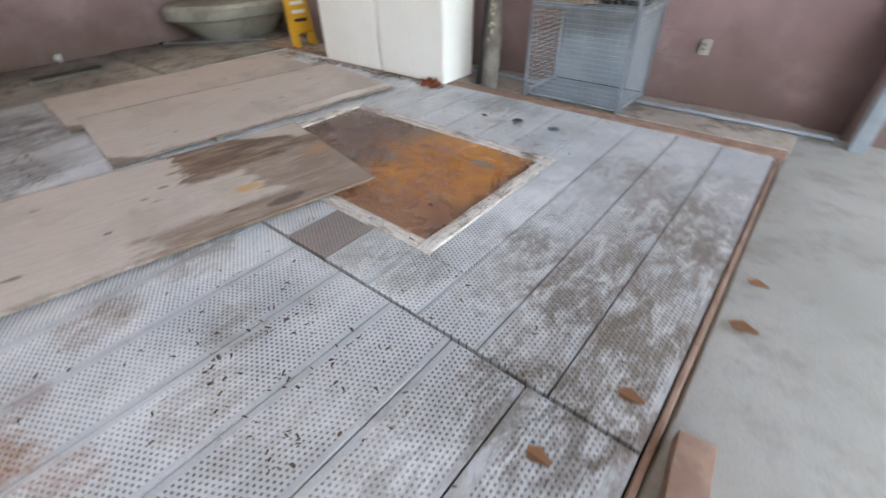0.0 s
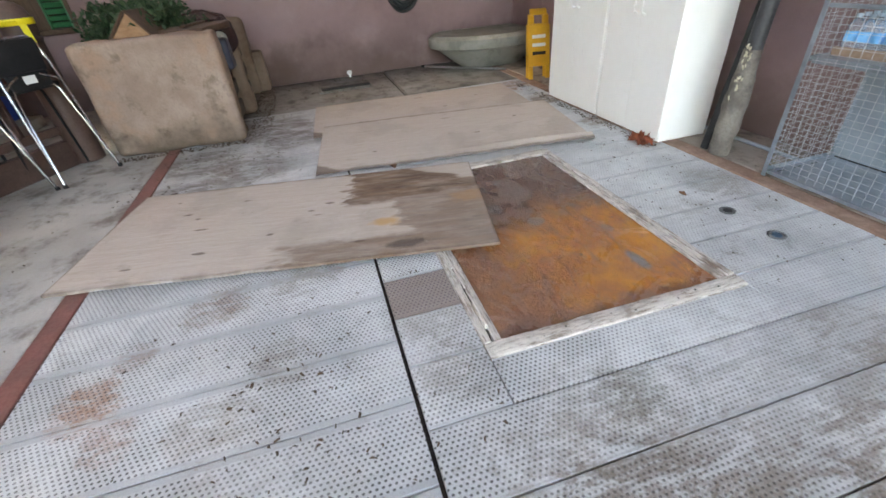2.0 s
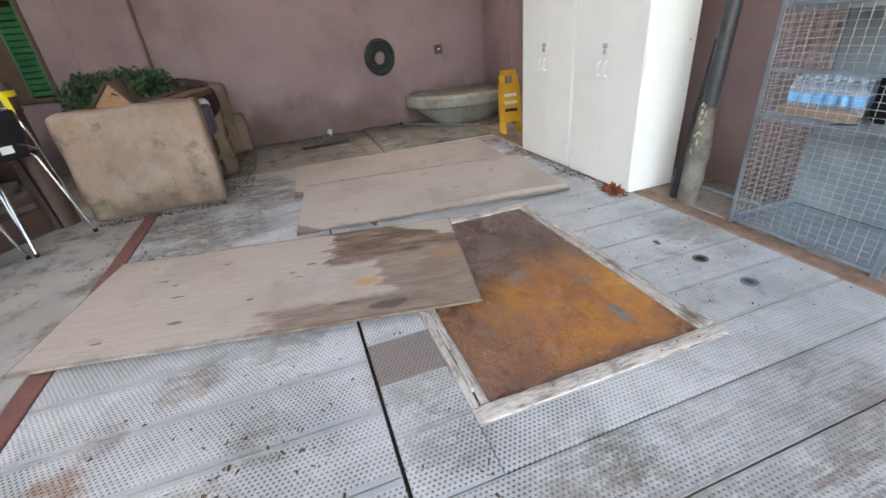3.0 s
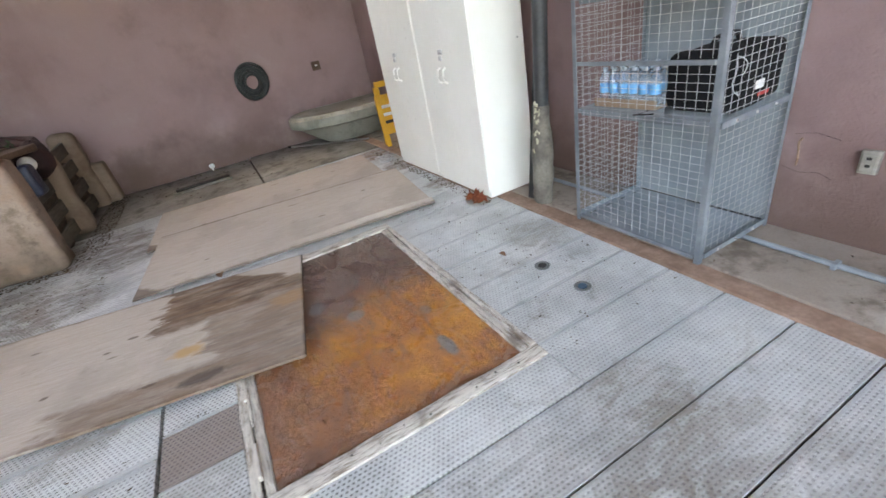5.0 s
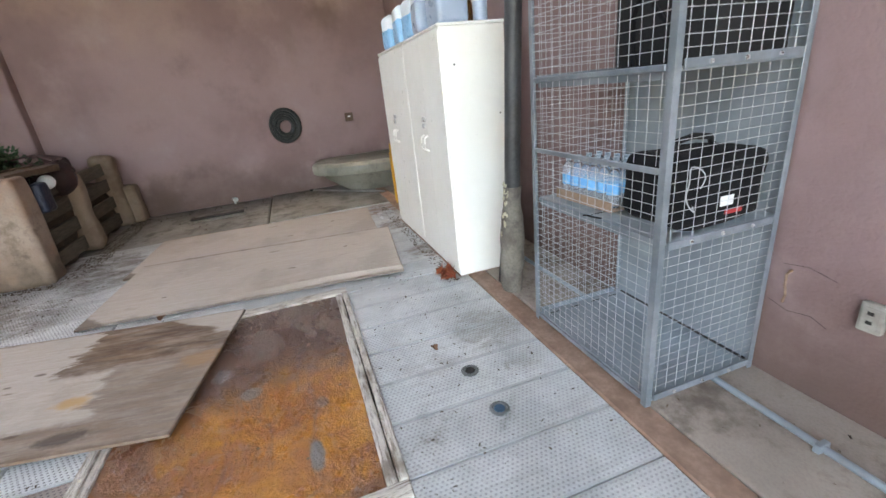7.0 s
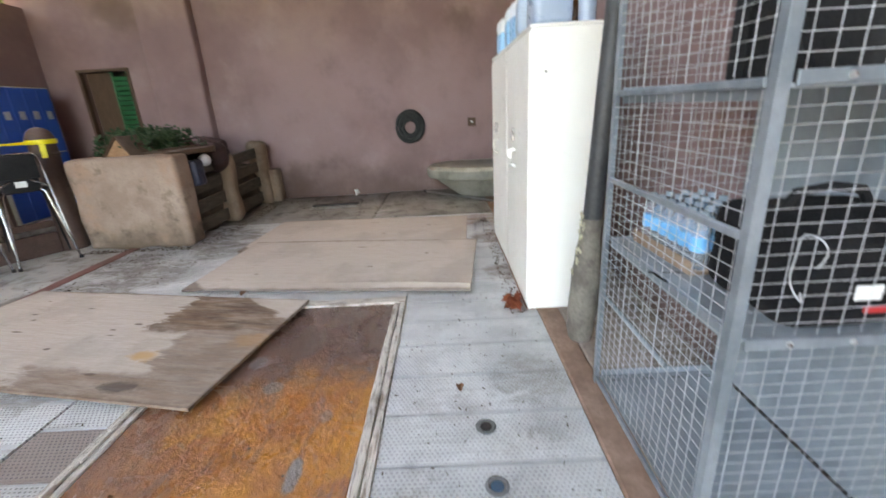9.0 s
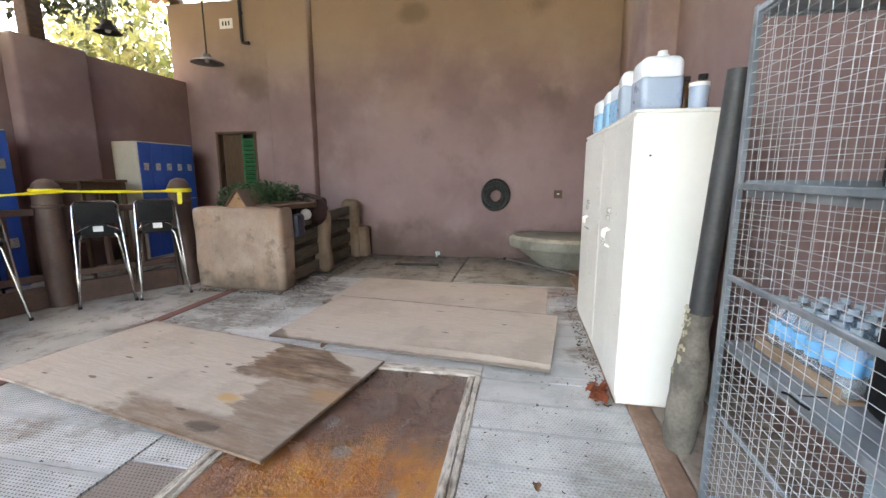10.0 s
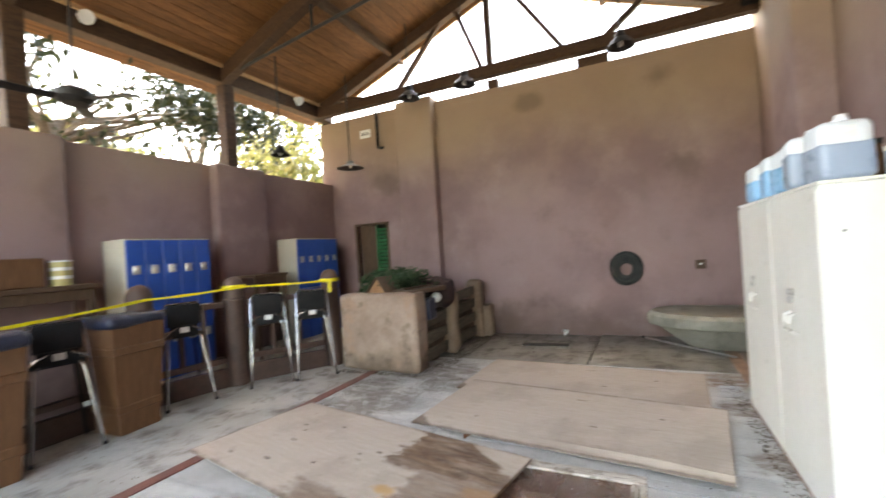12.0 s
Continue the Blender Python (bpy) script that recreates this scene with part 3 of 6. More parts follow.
M = {
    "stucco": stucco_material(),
    "tread": tread_material(),
    "rust": rust_material(),
    "ply_wet": plywood_material("stained_plywood", True),
    "ply": plywood_material("weathered_plywood", False),
    "ply_back": plywood_material("pale_plywood", False),
    "walkway": concrete_material("walkway_concrete", (0.38, 0.36, 0.325), (0.52, 0.50, 0.46), (0.15, 0.125, 0.10), 0.8),
    "ledge": concrete_material("ledge_concrete", (0.25, 0.205, 0.168), (0.36, 0.305, 0.258), (0.105, 0.075, 0.055), 0.8),
    "pale": concrete_material("pale_concrete", (0.29, 0.285, 0.25), (0.37, 0.36, 0.32), (0.19, 0.175, 0.14), 0.5),
    "slab": concrete_material("damp_slab", (0.150, 0.138, 0.120), (0.25, 0.238, 0.215), (0.05, 0.042, 0.034), 0.85, 0.45),
    "planter": planter_material(),
    "basin": concrete_material("basin_concrete", (0.235, 0.225, 0.190), (0.32, 0.305, 0.262), (0.12, 0.115, 0.09), 0.65),
    "subfloor": surface("dark_gap", (0.03, 0.025, 0.02), (0.05, 0.04, 0.03), 3, 40, 0.95),
    "redsteel": surface("red_oxide_steel", (0.235, 0.085, 0.068), (0.17, 0.075, 0.06), 4, 60, 0.6, 0.0, 0.3),
    "rustwood": surface("rust_stained_strip", (0.33, 0.215, 0.155), (0.20, 0.118, 0.08), 6, 45, 0.8, grain=0.5),
    "framewood": peeled_material("peeled_board_across", (9, 1.0, 5)),
    "framewood_x": peeled_material("peeled_board_along", (1.0, 9, 5)),
    "brownplate": tread_material("brown_tread_plate", (0.235, 0.178, 0.148), 0.85),
    "white": surface("white_enamel", (0.81, 0.795, 0.735), (0.77, 0.755, 0.695), 1.2, 18, 0.34, 0.0, 0.02, grain=0.04),
    "galv": surface("galvanised_steel", (0.26, 0.305, 0.335), (0.35, 0.40, 0.43), 3, 25, 0.38, 0.45, 0.02, grain=0.1),
    "galv_frame": surface("dull_galvanised_frame", (0.20, 0.235, 0.262), (0.31, 0.345, 0.375), 5, 30, 0.4, 0.5, 0.02, grain=0.15),
    "wire": surface("galvanised_wire", (0.50, 0.515, 0.53), (0.60, 0.61, 0.62), 8, 60, 0.35, 0.4, 0.0),
    "chrome": surface("chrome_tube", (0.30, 0.31, 0.33), (0.40, 0.40, 0.42), 4, 60, 0.2, 0.95, 0.0),
    "black": surface("black_plastic", (0.012, 0.012, 0.013), (0.017, 0.017, 0.018), 5, 150, 0.7, 0.0, 0.1, spec=0.2),
    "fabric": surface("black_fabric", (0.007, 0.007, 0.008), (0.014, 0.014, 0.015), 8, 220, 0.9, 0.0, 0.5, spec=0.15),
    "rubber": surface("dark_rubber_hose", (0.010, 0.012, 0.012), (0.022, 0.025, 0.025), 6, 90, 0.5, 0.0, 0.1),
    "pipe": surface("grey_pipe", (0.030, 0.031, 0.033), (0.052, 0.053, 0.055), 3, 50, 0.5, 0.1, 0.2),
    "sleeve": surface("weathered_sleeve", (0.105, 0.092, 0.076), (0.20, 0.178, 0.148), 7, 60, 0.85, 0.0, 0.6),
    "flake": surface("flaking_pale_paint", (0.40, 0.36, 0.25), (0.50, 0.46, 0.34), 20, 80, 0.8),
    "blue": surface("blue_enamel", (0.012, 0.075, 0.36), (0.016, 0.09, 0.42), 2, 60, 0.35, 0.0, 0.05),
    "beige": surface("beige_enamel", (0.52, 0.47, 0.38), (0.58, 0.53, 0.44), 2, 60, 0.45, 0.0, 0.05),
    "steel": surface("brushed_steel", (0.55, 0.55, 0.54), (0.65, 0.65, 0.64), 10, 80, 0.3, 0.9, 0.05),
    "post": surface("brown_painted_post", (0.070, 0.040, 0.031), (0.105, 0.062, 0.048), 4, 60, 0.6, 0.0, 0.3),
    "tape": surface("yellow_tape", (0.80, 0.66, 0.02), (0.85, 0.72, 0.04), 5, 60, 0.4, 0.0, 0.0),
    "yellow": surface("yellow_plastic", (0.72, 0.38, 0.025), (0.66, 0.33, 0.02), 5, 60, 0.4, 0.0, 0.1),
    "label": surface("white_label", (0.75, 0.75, 0.73), (0.80, 0.80, 0.78), 8, 90, 0.6, 0.0, 0.0),
    "bin": wood_material("brown_bin_panel", (0.12, 0.055, 0.026), (0.17, 0.085, 0.042), (6, 6, 0.7), 0.55, 0.2),
    "bag": surface("navy_bin_bag", (0.012, 0.016, 0.035), (0.022, 0.028, 0.055), 9, 40, 0.35, 0.0, 0.6, dist=0.02),
    "maroon": surface("maroon_cloth", (0.020, 0.006, 0.006), (0.040, 0.011, 0.010), 6, 130, 0.7, 0.0, 0.6),
    "beam": wood_material("dark_beam", (0.046, 0.023, 0.012), (0.085, 0.044, 0.023), (1.2, 5, 5), 0.7, 0.2),
    "deck": wood_material("roof_boards", (0.125, 0.053, 0.020), (0.27, 0.128, 0.048), (0.6, 7, 7), 0.65, 0.55),
    "fascia": wood_material("pale_fascia", (0.50, 0.30, 0.15), (0.60, 0.40, 0.22), (0.8, 5, 5), 0.65, 0.2),
    "iron": surface("black_iron", (0.020, 0.019, 0.018), (0.035, 0.032, 0.030), 5, 60, 0.55, 0.4, 0.1),
    "slat": wood_material("grey_weathered_slat", (0.075, 0.064, 0.048), (0.14, 0.122, 0.092), (0.8, 5, 6), 0.8, 0.35),
    "crate": wood_material("raw_timber", (0.29, 0.155, 0.08), (0.39, 0.23, 0.13), (4, 1, 4), 0.75, 0.25),
    "bark": surface("bark", (0.10, 0.075, 0.05), (0.16, 0.125, 0.09), 8, 40, 0.9, 0.0, 0.9, dist=0.02),
    "soil": surface("planting_soil", (0.05, 0.035, 0.025), (0.085, 0.06, 0.04), 6, 40, 0.95, 0.0, 0.8, dist=0.02),
    "green": surface("green_shutter_paint", (0.02, 0.125, 0.05), (0.03, 0.165, 0.068), 5, 60, 0.5, 0.0, 0.1),
    "doorwood": wood_material("brown_window_board", (0.075, 0.042, 0.026), (0.115, 0.07, 0.044), (6, 6, 0.8), 0.6, 0.2),
    "leaf": leaf_material("green_leaf", (0.045, 0.105, 0.025), (0.12, 0.20, 0.05)),
    # light put into leaf colour: near crowns near-black as shaded, far ones pale as overexposed
    "leaf_dark": leaf_material("shaded_leaf", (0.012, 0.020, 0.008), (0.035, 0.040, 0.014), 0.15),
    "leaf_pale": leaf_material("lit_leaf", (0.085, 0.100, 0.028), (0.20, 0.18, 0.07), 0.5),
    "fern": leaf_material("planter_leaf", (0.014, 0.045, 0.017), (0.065, 0.105, 0.052), 0.25),
    "dry": leaf_material("dry_red_leaf", (0.20, 0.045, 0.022), (0.28, 0.085, 0.035), 0.15),
    "dry_brown": leaf_material("dry_brown_leaf", (0.13, 0.058, 0.026), (0.20, 0.10, 0.05), 0.15),
    "litter": surface("leaf_litter", (0.06, 0.045, 0.03), (0.12, 0.075, 0.045), 20, 80, 0.9),
    "twig": surface("twig", (0.04, 0.033, 0.028), (0.07, 0.055, 0.04), 20, 80, 0.9),
    "water": clear_material("clear_bottle", (0.88, 0.94, 1.0), 0.04, 1.33, 0.85),
    "clearcap": surface("clear_plastic_cap", (0.34, 0.42, 0.48), (0.42, 0.50, 0.56), 20, 60, 0.25, 0.0, 0.0),
    "bluelabel": surface("sky_blue_label", (0.12, 0.42, 0.75), (0.18, 0.50, 0.80), 30, 60, 0.4, 0.0, 0.0),
    "jug": surface("translucent_jug", (0.70, 0.74, 0.78), (0.76, 0.79, 0.82), 6, 20, 0.35, 0.0, 0.0, grain=0.03),
    "jugblue": surface("blue_liquid_in_jug", (0.22, 0.46, 0.70), (0.26, 0.51, 0.74), 3, 20, 0.3, 0.0, 0.0, grain=0.05),
    "juggrey": surface("grey_blue_liquid_in_jug", (0.29, 0.36, 0.46), (0.33, 0.40, 0.50), 3, 20, 0.3, 0.0, 0.0, grain=0.05),
    "post_stucco": concrete_material("worn_post_stucco", (0.21, 0.150, 0.108), (0.30, 0.225, 0.165), (0.14, 0.09, 0.06), 0.7),
    "tin": surface("pale_yellow_tin", (0.42, 0.36, 0.14), (0.50, 0.44, 0.20), 20, 60, 0.45),
    "shade": surface("grey_lamp_shade", (0.13, 0.135, 0.13), (0.19, 0.195, 0.19), 6, 60, 0.5, 0.3),
    "teal": surface("dull_teal_plastic", (0.02, 0.06, 0.10), (0.035, 0.11, 0.17), 8, 60, 0.5),
    "amber": clear_material("amber_glass", (0.20, 0.08, 0.02), 0.08, 1.45, 0.6),
    "card": surface("cardboard", (0.27, 0.185, 0.125), (0.34, 0.24, 0.17), 8, 60, 0.85),
    "ground": concrete_material("ground_soil", (0.20, 0.17, 0.12), (0.28, 0.25, 0.18), (0.10, 0.10, 0.05), 0.6),
    "red": surface("red_strip", (0.40, 0.02, 0.02), (0.45, 0.03, 0.03), 8, 60, 0.5),
    "outlet": surface("outlet_plate", (0.25, 0.232, 0.205), (0.33, 0.31, 0.275), 8, 60, 0.6),
}


# ---- mesh helpers ----
def add_box(bm, lo, hi, bev=0.0, m=None, segs=1):
    t = bmesh.new()
    bmesh.ops.create_cube(t, size=1.0)
    c = [(a + b) / 2 for a, b in zip(lo, hi)]
    s = [abs(b - a) for a, b in zip(lo, hi)]
    bmesh.ops.scale(t, vec=s, verts=t.verts)
    if bev:
        bmesh.ops.bevel(t, geom=t.edges[:], offset=bev, segments=segs, affect='EDGES', profile=0.5)
    bmesh.ops.translate(t, vec=c, verts=t.verts)
    return merge(bm, t, m)


def merge(bm, t, m=None):
    if m is not None:
        bmesh.ops.transform(t, matrix=m, verts=t.verts)
    me = bpy.data.meshes.new("tmp")
    t.to_mesh(me)
    t.free()
    bm.from_mesh(me)
    bpy.data.meshes.remove(me)
    return bm


def box(lo, hi, bev=0.0, m=None, segs=1):
    return add_box(bmesh.new(), lo, hi, bev, m, segs)


def add_rod(bm, a, b, r, n=10, r2=None):
    """A round bar from a to b."""
    a, b = Vector(a), Vector(b)
    t = bmesh.new()
    bmesh.ops.create_cone(t, cap_ends=True, segments=n, radius1=r, radius2=r if r2 is None else r2, depth=(b - a).length)
    q = (b - a).to_track_quat('Z', 'Y').to_matrix().to_4x4()
    return merge(bm, t, Matrix.Translation((a + b) / 2) @ q)


def rod(a, b, r, n=10, r2=None):
    return add_rod(bmesh.new(), a, b, r, n, r2)


def add_beam(bm, a, b, w, h, up=(0, 0, 1), bev=0.006):
    """A squared timber from a to b, w across and h along up."""
    a, b = Vector(a), Vector(b)
    d = (b - a).normalized()
    side = d.cross(Vector(up)).normalized()
    top = side.cross(d)
    m = Matrix((side, top, d)).transposed().to_4x4()
    return add_box(bm, (-w / 2, -h / 2, -(b - a).length / 2), (w / 2, h / 2, (b - a).length / 2), bev, Matrix.Translation((a + b) / 2) @ m)


def beam(a, b, w, h, up=(0, 0, 1), bev=0.006):
    return add_beam(bmesh.new(), a, b, w, h, up, bev)


def add_tube(bm, pts, r, n=8, closed=False):
    """A tube of radius r along a row of points."""
    pts = [Vector(p) for p in pts]
    rings = []
    k = len(pts)
    for i, p in enumerate(pts):
        d = (pts[(i + 1) % k] - pts[i - 1]) if closed else (pts[min(i + 1, k - 1)] - pts[max(i - 1, 0)])
        q = d.to_track_quat('Z', 'Y')
        rings.append([bm.verts.new(p + q @ Vector((r * math.cos(a), r * math.sin(a), 0))) for a in (2 * math.pi * j / n for j in range(n))])
    for i in range(k if closed else k - 1):
        A, B = rings[i], rings[(i + 1) % k]
        for j in range(n):
            bm.faces.new((A[j], A[(j + 1) % n], B[(j + 1) % n], B[j]))
    if not closed:
        bm.faces.new(rings[0][::-1])
        bm.faces.new(rings[-1])
    return bm


def tube(pts, r, n=8, closed=False):
    return add_tube(bmesh.new(), pts, r, n, closed)


def add_lathe(bm, profile, n=20, m=None):
    """Turns rows of (radius, height) round the z axis; ends at radius 0 are closed."""
    t = bmesh.new()
    rings = []
    for r, z in profile:
        if r < 1e-6:
            rings.append([t.verts.new((0, 0, z))])
        else:
            rings.append([t.verts.new((r * math.cos(2 * math.pi * j / n), r * math.sin(2 * math.pi * j / n), z)) for j in range(n)])
    for A, B in zip(rings, rings[1:]):
        for j in range(n):
            a, b = A[j % len(A)], A[(j + 1) % len(A)]
            c, d = B[(j + 1) % len(B)], B[j % len(B)]
            vs = []
            for v in (a, b, c, d):
                if v not in vs:
                    vs.append(v)
            if len(vs) > 2:
                t.faces.new(vs)
    return merge(bm, t, m)


def lathe(profile, n=20, m=None):
    return add_lathe(bmesh.new(), profile, n, m)


def rough_block(lo, hi, step=0.08, bev=0.05, amp=0.012, seed=0.0):
    """A hand-plastered block with soft edges and an uneven face."""
    bm = box(lo, hi, bev, segs=3)
    for ax in range(3):
        k = int((hi[ax] - lo[ax]) / step)
        for i in range(1, k):
            co = [0, 0, 0]
            co[ax] = lo[ax] + (hi[ax] - lo[ax]) * i / k
            no = [0, 0, 0]
            no[ax] = 1
            bmesh.ops.bisect_plane(bm, geom=bm.verts[:] + bm.edges[:] + bm.faces[:], plane_co=co, plane_no=no)
    bm.normal_update()
    for v in bm.verts:
        v.co += v.normal * amp * (noise.noise(v.co * 3.1 + Vector((seed, 0, 0))) * 1.4 + 0.5 * noise.noise(v.co * 11))
    return bm


def link(name, bm, material, smooth=True):
    bmesh.ops.recalc_face_normals(bm, faces=bm.faces[:])
    me = bpy.data.meshes.new(name)
    bm.to_mesh(me)
    bm.free()
    me.materials.append(material)
    if smooth:
        me.polygons.foreach_set("use_smooth", [True] * len(me.polygons))
        me.set_sharp_from_angle(angle=radians(35))
    return new(name, me)


def part(name, bm, material, parent, label=""):
    ob = link(name, bm, material)
    ob.parent = parent
    return tagged(ob, label)


def thing(name, place, label, category, group="", rz=0.0):
    ob = new(name)
    ob.empty_display_size = 0.1
    ob.matrix_basis = pose(*place, 0, 0, rz)
    return tagged(ob, label, category, group)


def structure(name, bm, material, label="", category=""):
    return tagged(link(name, bm, material), label or name.replace("_", " "), category or name.split("_")[0], "", "structure")


def from_arrays(name, verts, faces, material):
    me = bpy.data.meshes.new(name)
    me.from_pydata(verts, [], faces)
    me.materials.append(material)
    return new(name, me)


XB = -7.50          # face of the back wall
YL = -3.36          # face of the side wall with the lockers
YR = 4.33           # face of the side wall with the cage
EAVE, RIDGE_Z, RIDGE_Y = 4.78, 6.25, 0.45

# ---- ground and floor ----
structure("ground", box((-400, -400, -0.75), (400, 400, -0.45)), M["ground"], "bare brown ground around the shelter", "ground")
structure("floor_base", box((-7.9, -3.8, -0.45), (0.06, 4.8, -0.035)), M["subfloor"], "dark underside below the plank floor", "floor")
structure("walkway", rough_block((-7.5, YL, -0.20), (0.06, -0.755, 0.0), 0.6, 0.01, 0.002), M["walkway"], "worn grey concrete walkway beside the plank floor", "floor")
structure("apron", rough_block((0.040, -3.8, -0.4), (7.0, 4.9, -0.012), 0.5, 0.02, 0.006, 3.0), M["pale"], "pale concrete apron in front of the floor", "floor")
structure("ledge", rough_block((XB, 3.70, -0.2), (0.07, YR + 0.02, 0.008), 0.5, 0.012, 0.004, 5.0), M["ledge"], "brown stained concrete ledge along the wall", "floor")
structure("border_strip", box((XB + 0.05, 3.555, -0.15), (0.06, 3.696, 0.006), 0.008), M["rustwood"], "rust-stained timber border strip", "trim")
structure("red_edge_strip", box((XB + 1.7, -0.750, -0.1), (0.06, -0.635, 0.004), 0.004), M["redsteel"], "red-painted steel edge strip in the floor", "trim")
structure("end_strip", box((0.010, -0.63, -0.2), (0.034, 3.55, 0.0), 0.005), M["rustwood"], "rusty edging at the end of the floor", "trim")
structure("back_slab_1", rough_block((XB, -0.63, -0.2), (-5.72, 1.935, -0.004), 0.3, 0.015, 0.004, 7.0), M["slab"], "damp dark concrete slab", "floor")
structure("back_slab_2", rough_block((XB, 1.965, -0.2), (-5.72, 3.55, 0.012), 0.3, 0.015, 0.004, 9.0), M["slab"], "damp stained concrete slab", "floor")

# ---- walls ----
back = bmesh.new()
T = XB - 0.25
W0, W1, WZ0, WZ1 = -2.80, -2.02, 1.05, 2.20       # window opening
add_box(back, (T, -0.80, -0.45), (XB, 4.7, 4.43))
add_box(back, (T, YL - 0.25, -0.45), (XB + 0.03, W0, 4.47))
add_box(back, (T, W0, -0.45), (XB + 0.03, W1, WZ0))
add_box(back, (T, W0, WZ1), (XB + 0.03, W1, 4.47))
add_box(back, (T, W1, -0.45), (XB + 0.03, -1.60, 4.47))
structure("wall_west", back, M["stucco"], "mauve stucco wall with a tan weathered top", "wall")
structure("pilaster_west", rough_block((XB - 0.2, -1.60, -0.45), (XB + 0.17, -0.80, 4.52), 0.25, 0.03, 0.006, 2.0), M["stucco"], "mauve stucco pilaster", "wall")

side = bmesh.new()
add_box(side, (-3.50, YR - 0.02, -0.45), (0.32, YR + 0.3, 5.3))
add_box(side, (-5.30, YR + 0.06, -0.45), (-3.50, YR + 0.3, 5.3))
add_box(side, (XB - 0.25, YR - 0.06, -0.45), (-6.2, YR + 0.3, 5.3))
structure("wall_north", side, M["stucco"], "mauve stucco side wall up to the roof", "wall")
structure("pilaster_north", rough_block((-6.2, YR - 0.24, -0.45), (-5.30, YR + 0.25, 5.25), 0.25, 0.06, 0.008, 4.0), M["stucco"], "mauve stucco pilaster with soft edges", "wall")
# only the near end is known; the rest is added, unseen, to shape the light
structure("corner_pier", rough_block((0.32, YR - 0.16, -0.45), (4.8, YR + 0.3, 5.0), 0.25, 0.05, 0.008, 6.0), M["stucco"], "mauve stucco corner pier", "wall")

left = bmesh.new()
# continued unseen to x 4.8 along with the added roof
add_box(left, (XB - 0.25, YL - 0.25, -0.45), (4.8, YL, 3.13))
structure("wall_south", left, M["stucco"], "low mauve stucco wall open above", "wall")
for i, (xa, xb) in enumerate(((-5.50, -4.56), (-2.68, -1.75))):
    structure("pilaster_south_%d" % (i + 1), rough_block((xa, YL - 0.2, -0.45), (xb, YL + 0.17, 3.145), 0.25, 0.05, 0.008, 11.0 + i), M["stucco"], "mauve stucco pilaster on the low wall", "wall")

# ---- roof ----
SL = (RIDGE_Z - EAVE) / (RIDGE_Y - YL)


def roof_z(y):
    return RIDGE_Z - abs(y - RIDGE_Y) * SL


# X1: roof, columns and trusses added unseen beyond the floor to cut sky light
X0, X1 = XB - 0.12, 4.8
ceiling = bmesh.new()
for s in (-1, 1):
    y = RIDGE_Y
    while abs(y - RIDGE_Y) < (4.3 if s < 0 else 4.6):
        y2 = y + s * 0.138
        lift = random.uniform(0, 0.006)
        a, b = y + s * 0.004, y2
        add_beam(ceiling, (X0, (a + b) / 2, roof_z((a + b) / 2) + 0.02 + lift), (X1, (a + b) / 2, roof_z((a + b) / 2) + 0.02 + lift), 0.134 * math.hypot(1, SL), 0.025, (0, s * SL, 1), 0.003)
        y = y2
structure("ceiling", ceiling, M["deck"], "orange-brown timber roof boards", "ceiling")
cover = bmesh.new()
for s, run in ((-1, 4.42), (1, 4.75)):
    v = [cover.verts.new(p) for x in (X0 - 0.05, X1 + 0.05) for p in ((x, RIDGE_Y, RIDGE_Z + 0.05), (x, RIDGE_Y + s * run, roof_z(RIDGE_Y + run) + 0.05), (x, RIDGE_Y + s * run, roof_z(RIDGE_Y + run) + 0.16), (x, RIDGE_Y, RIDGE_Z + 0.16))]
    for f in ((0, 1, 2, 3), (7, 6, 5, 4), (0, 4, 5, 1), (1, 5, 6, 2), (2, 6, 7, 3), (3, 7, 4, 0)):
        cover.faces.new([v[i] for i in f])
structure("roof", cover, M["beam"], "roof covering over the boards", "roof")

eave_l = structure("eave_beam_1", beam((X0, YL - 0.10, 4.66), (X1, YL - 0.10, 4.66), 0.20, 0.26), M["beam"], "dark timber eave beam on columns", "trim")
structure("eave_beam_2", beam((X0, YR + 0.45, 4.72), (X1, YR + 0.45, 4.72), 0.14, 0.2), M["beam"], "dark timber eave beam", "trim")
for i, x in enumerate((-7.62, -5.03, -2.36, 0.4, 3.1)):
    structure("column_%d" % (i + 1), box((x - 0.10, YL - 0.22, 3.13), (x + 0.10, YL - 0.02, 4.54), 0.012), M["beam"], "dark timber column on the low wall", "column")


def gable_truss(x):
    """Open timber truss over the back wall, sky behind it."""
    t = thing("roof_truss", (x, RIDGE_Y, 4.52), "dark timber gable truss with open webs", "roof truss")
    L, R, H = YL - 0.05 - RIDGE_Y, YR - 0.02 - RIDGE_Y, RIDGE_Z - 4.52
    part("tie_beam", beam((0, L, 0.10), (0, R, 0.10), 0.16, 0.19), M["beam"], t)
    part("king_post", beam((0, 0, 0.20), (0, 0, H - 0.12), 0.11, 0.11, (1, 0, 0)), M["beam"], t)
    for s in (L, R):
        part("top_chord", beam((0, s, H - abs(s) * SL - 0.10), (0, 0, H - 0.10), 0.15, 0.20), M["beam"], t)
        for f0, f1 in ((0.32, 0.11), (0.49, 0.63)) if s > 0 else ((0.04, 0.15), (0.48, 0.24), (0.70, 0.84)):
            y0, y1 = s * f0, s * f1
            part("brace", beam((0.0, y0, 0.19), (0.0, y1, H - abs(y1) * SL - 0.18), 0.08, 0.085, (1, 0, 0), 0.004), M["beam"], t)
    return t


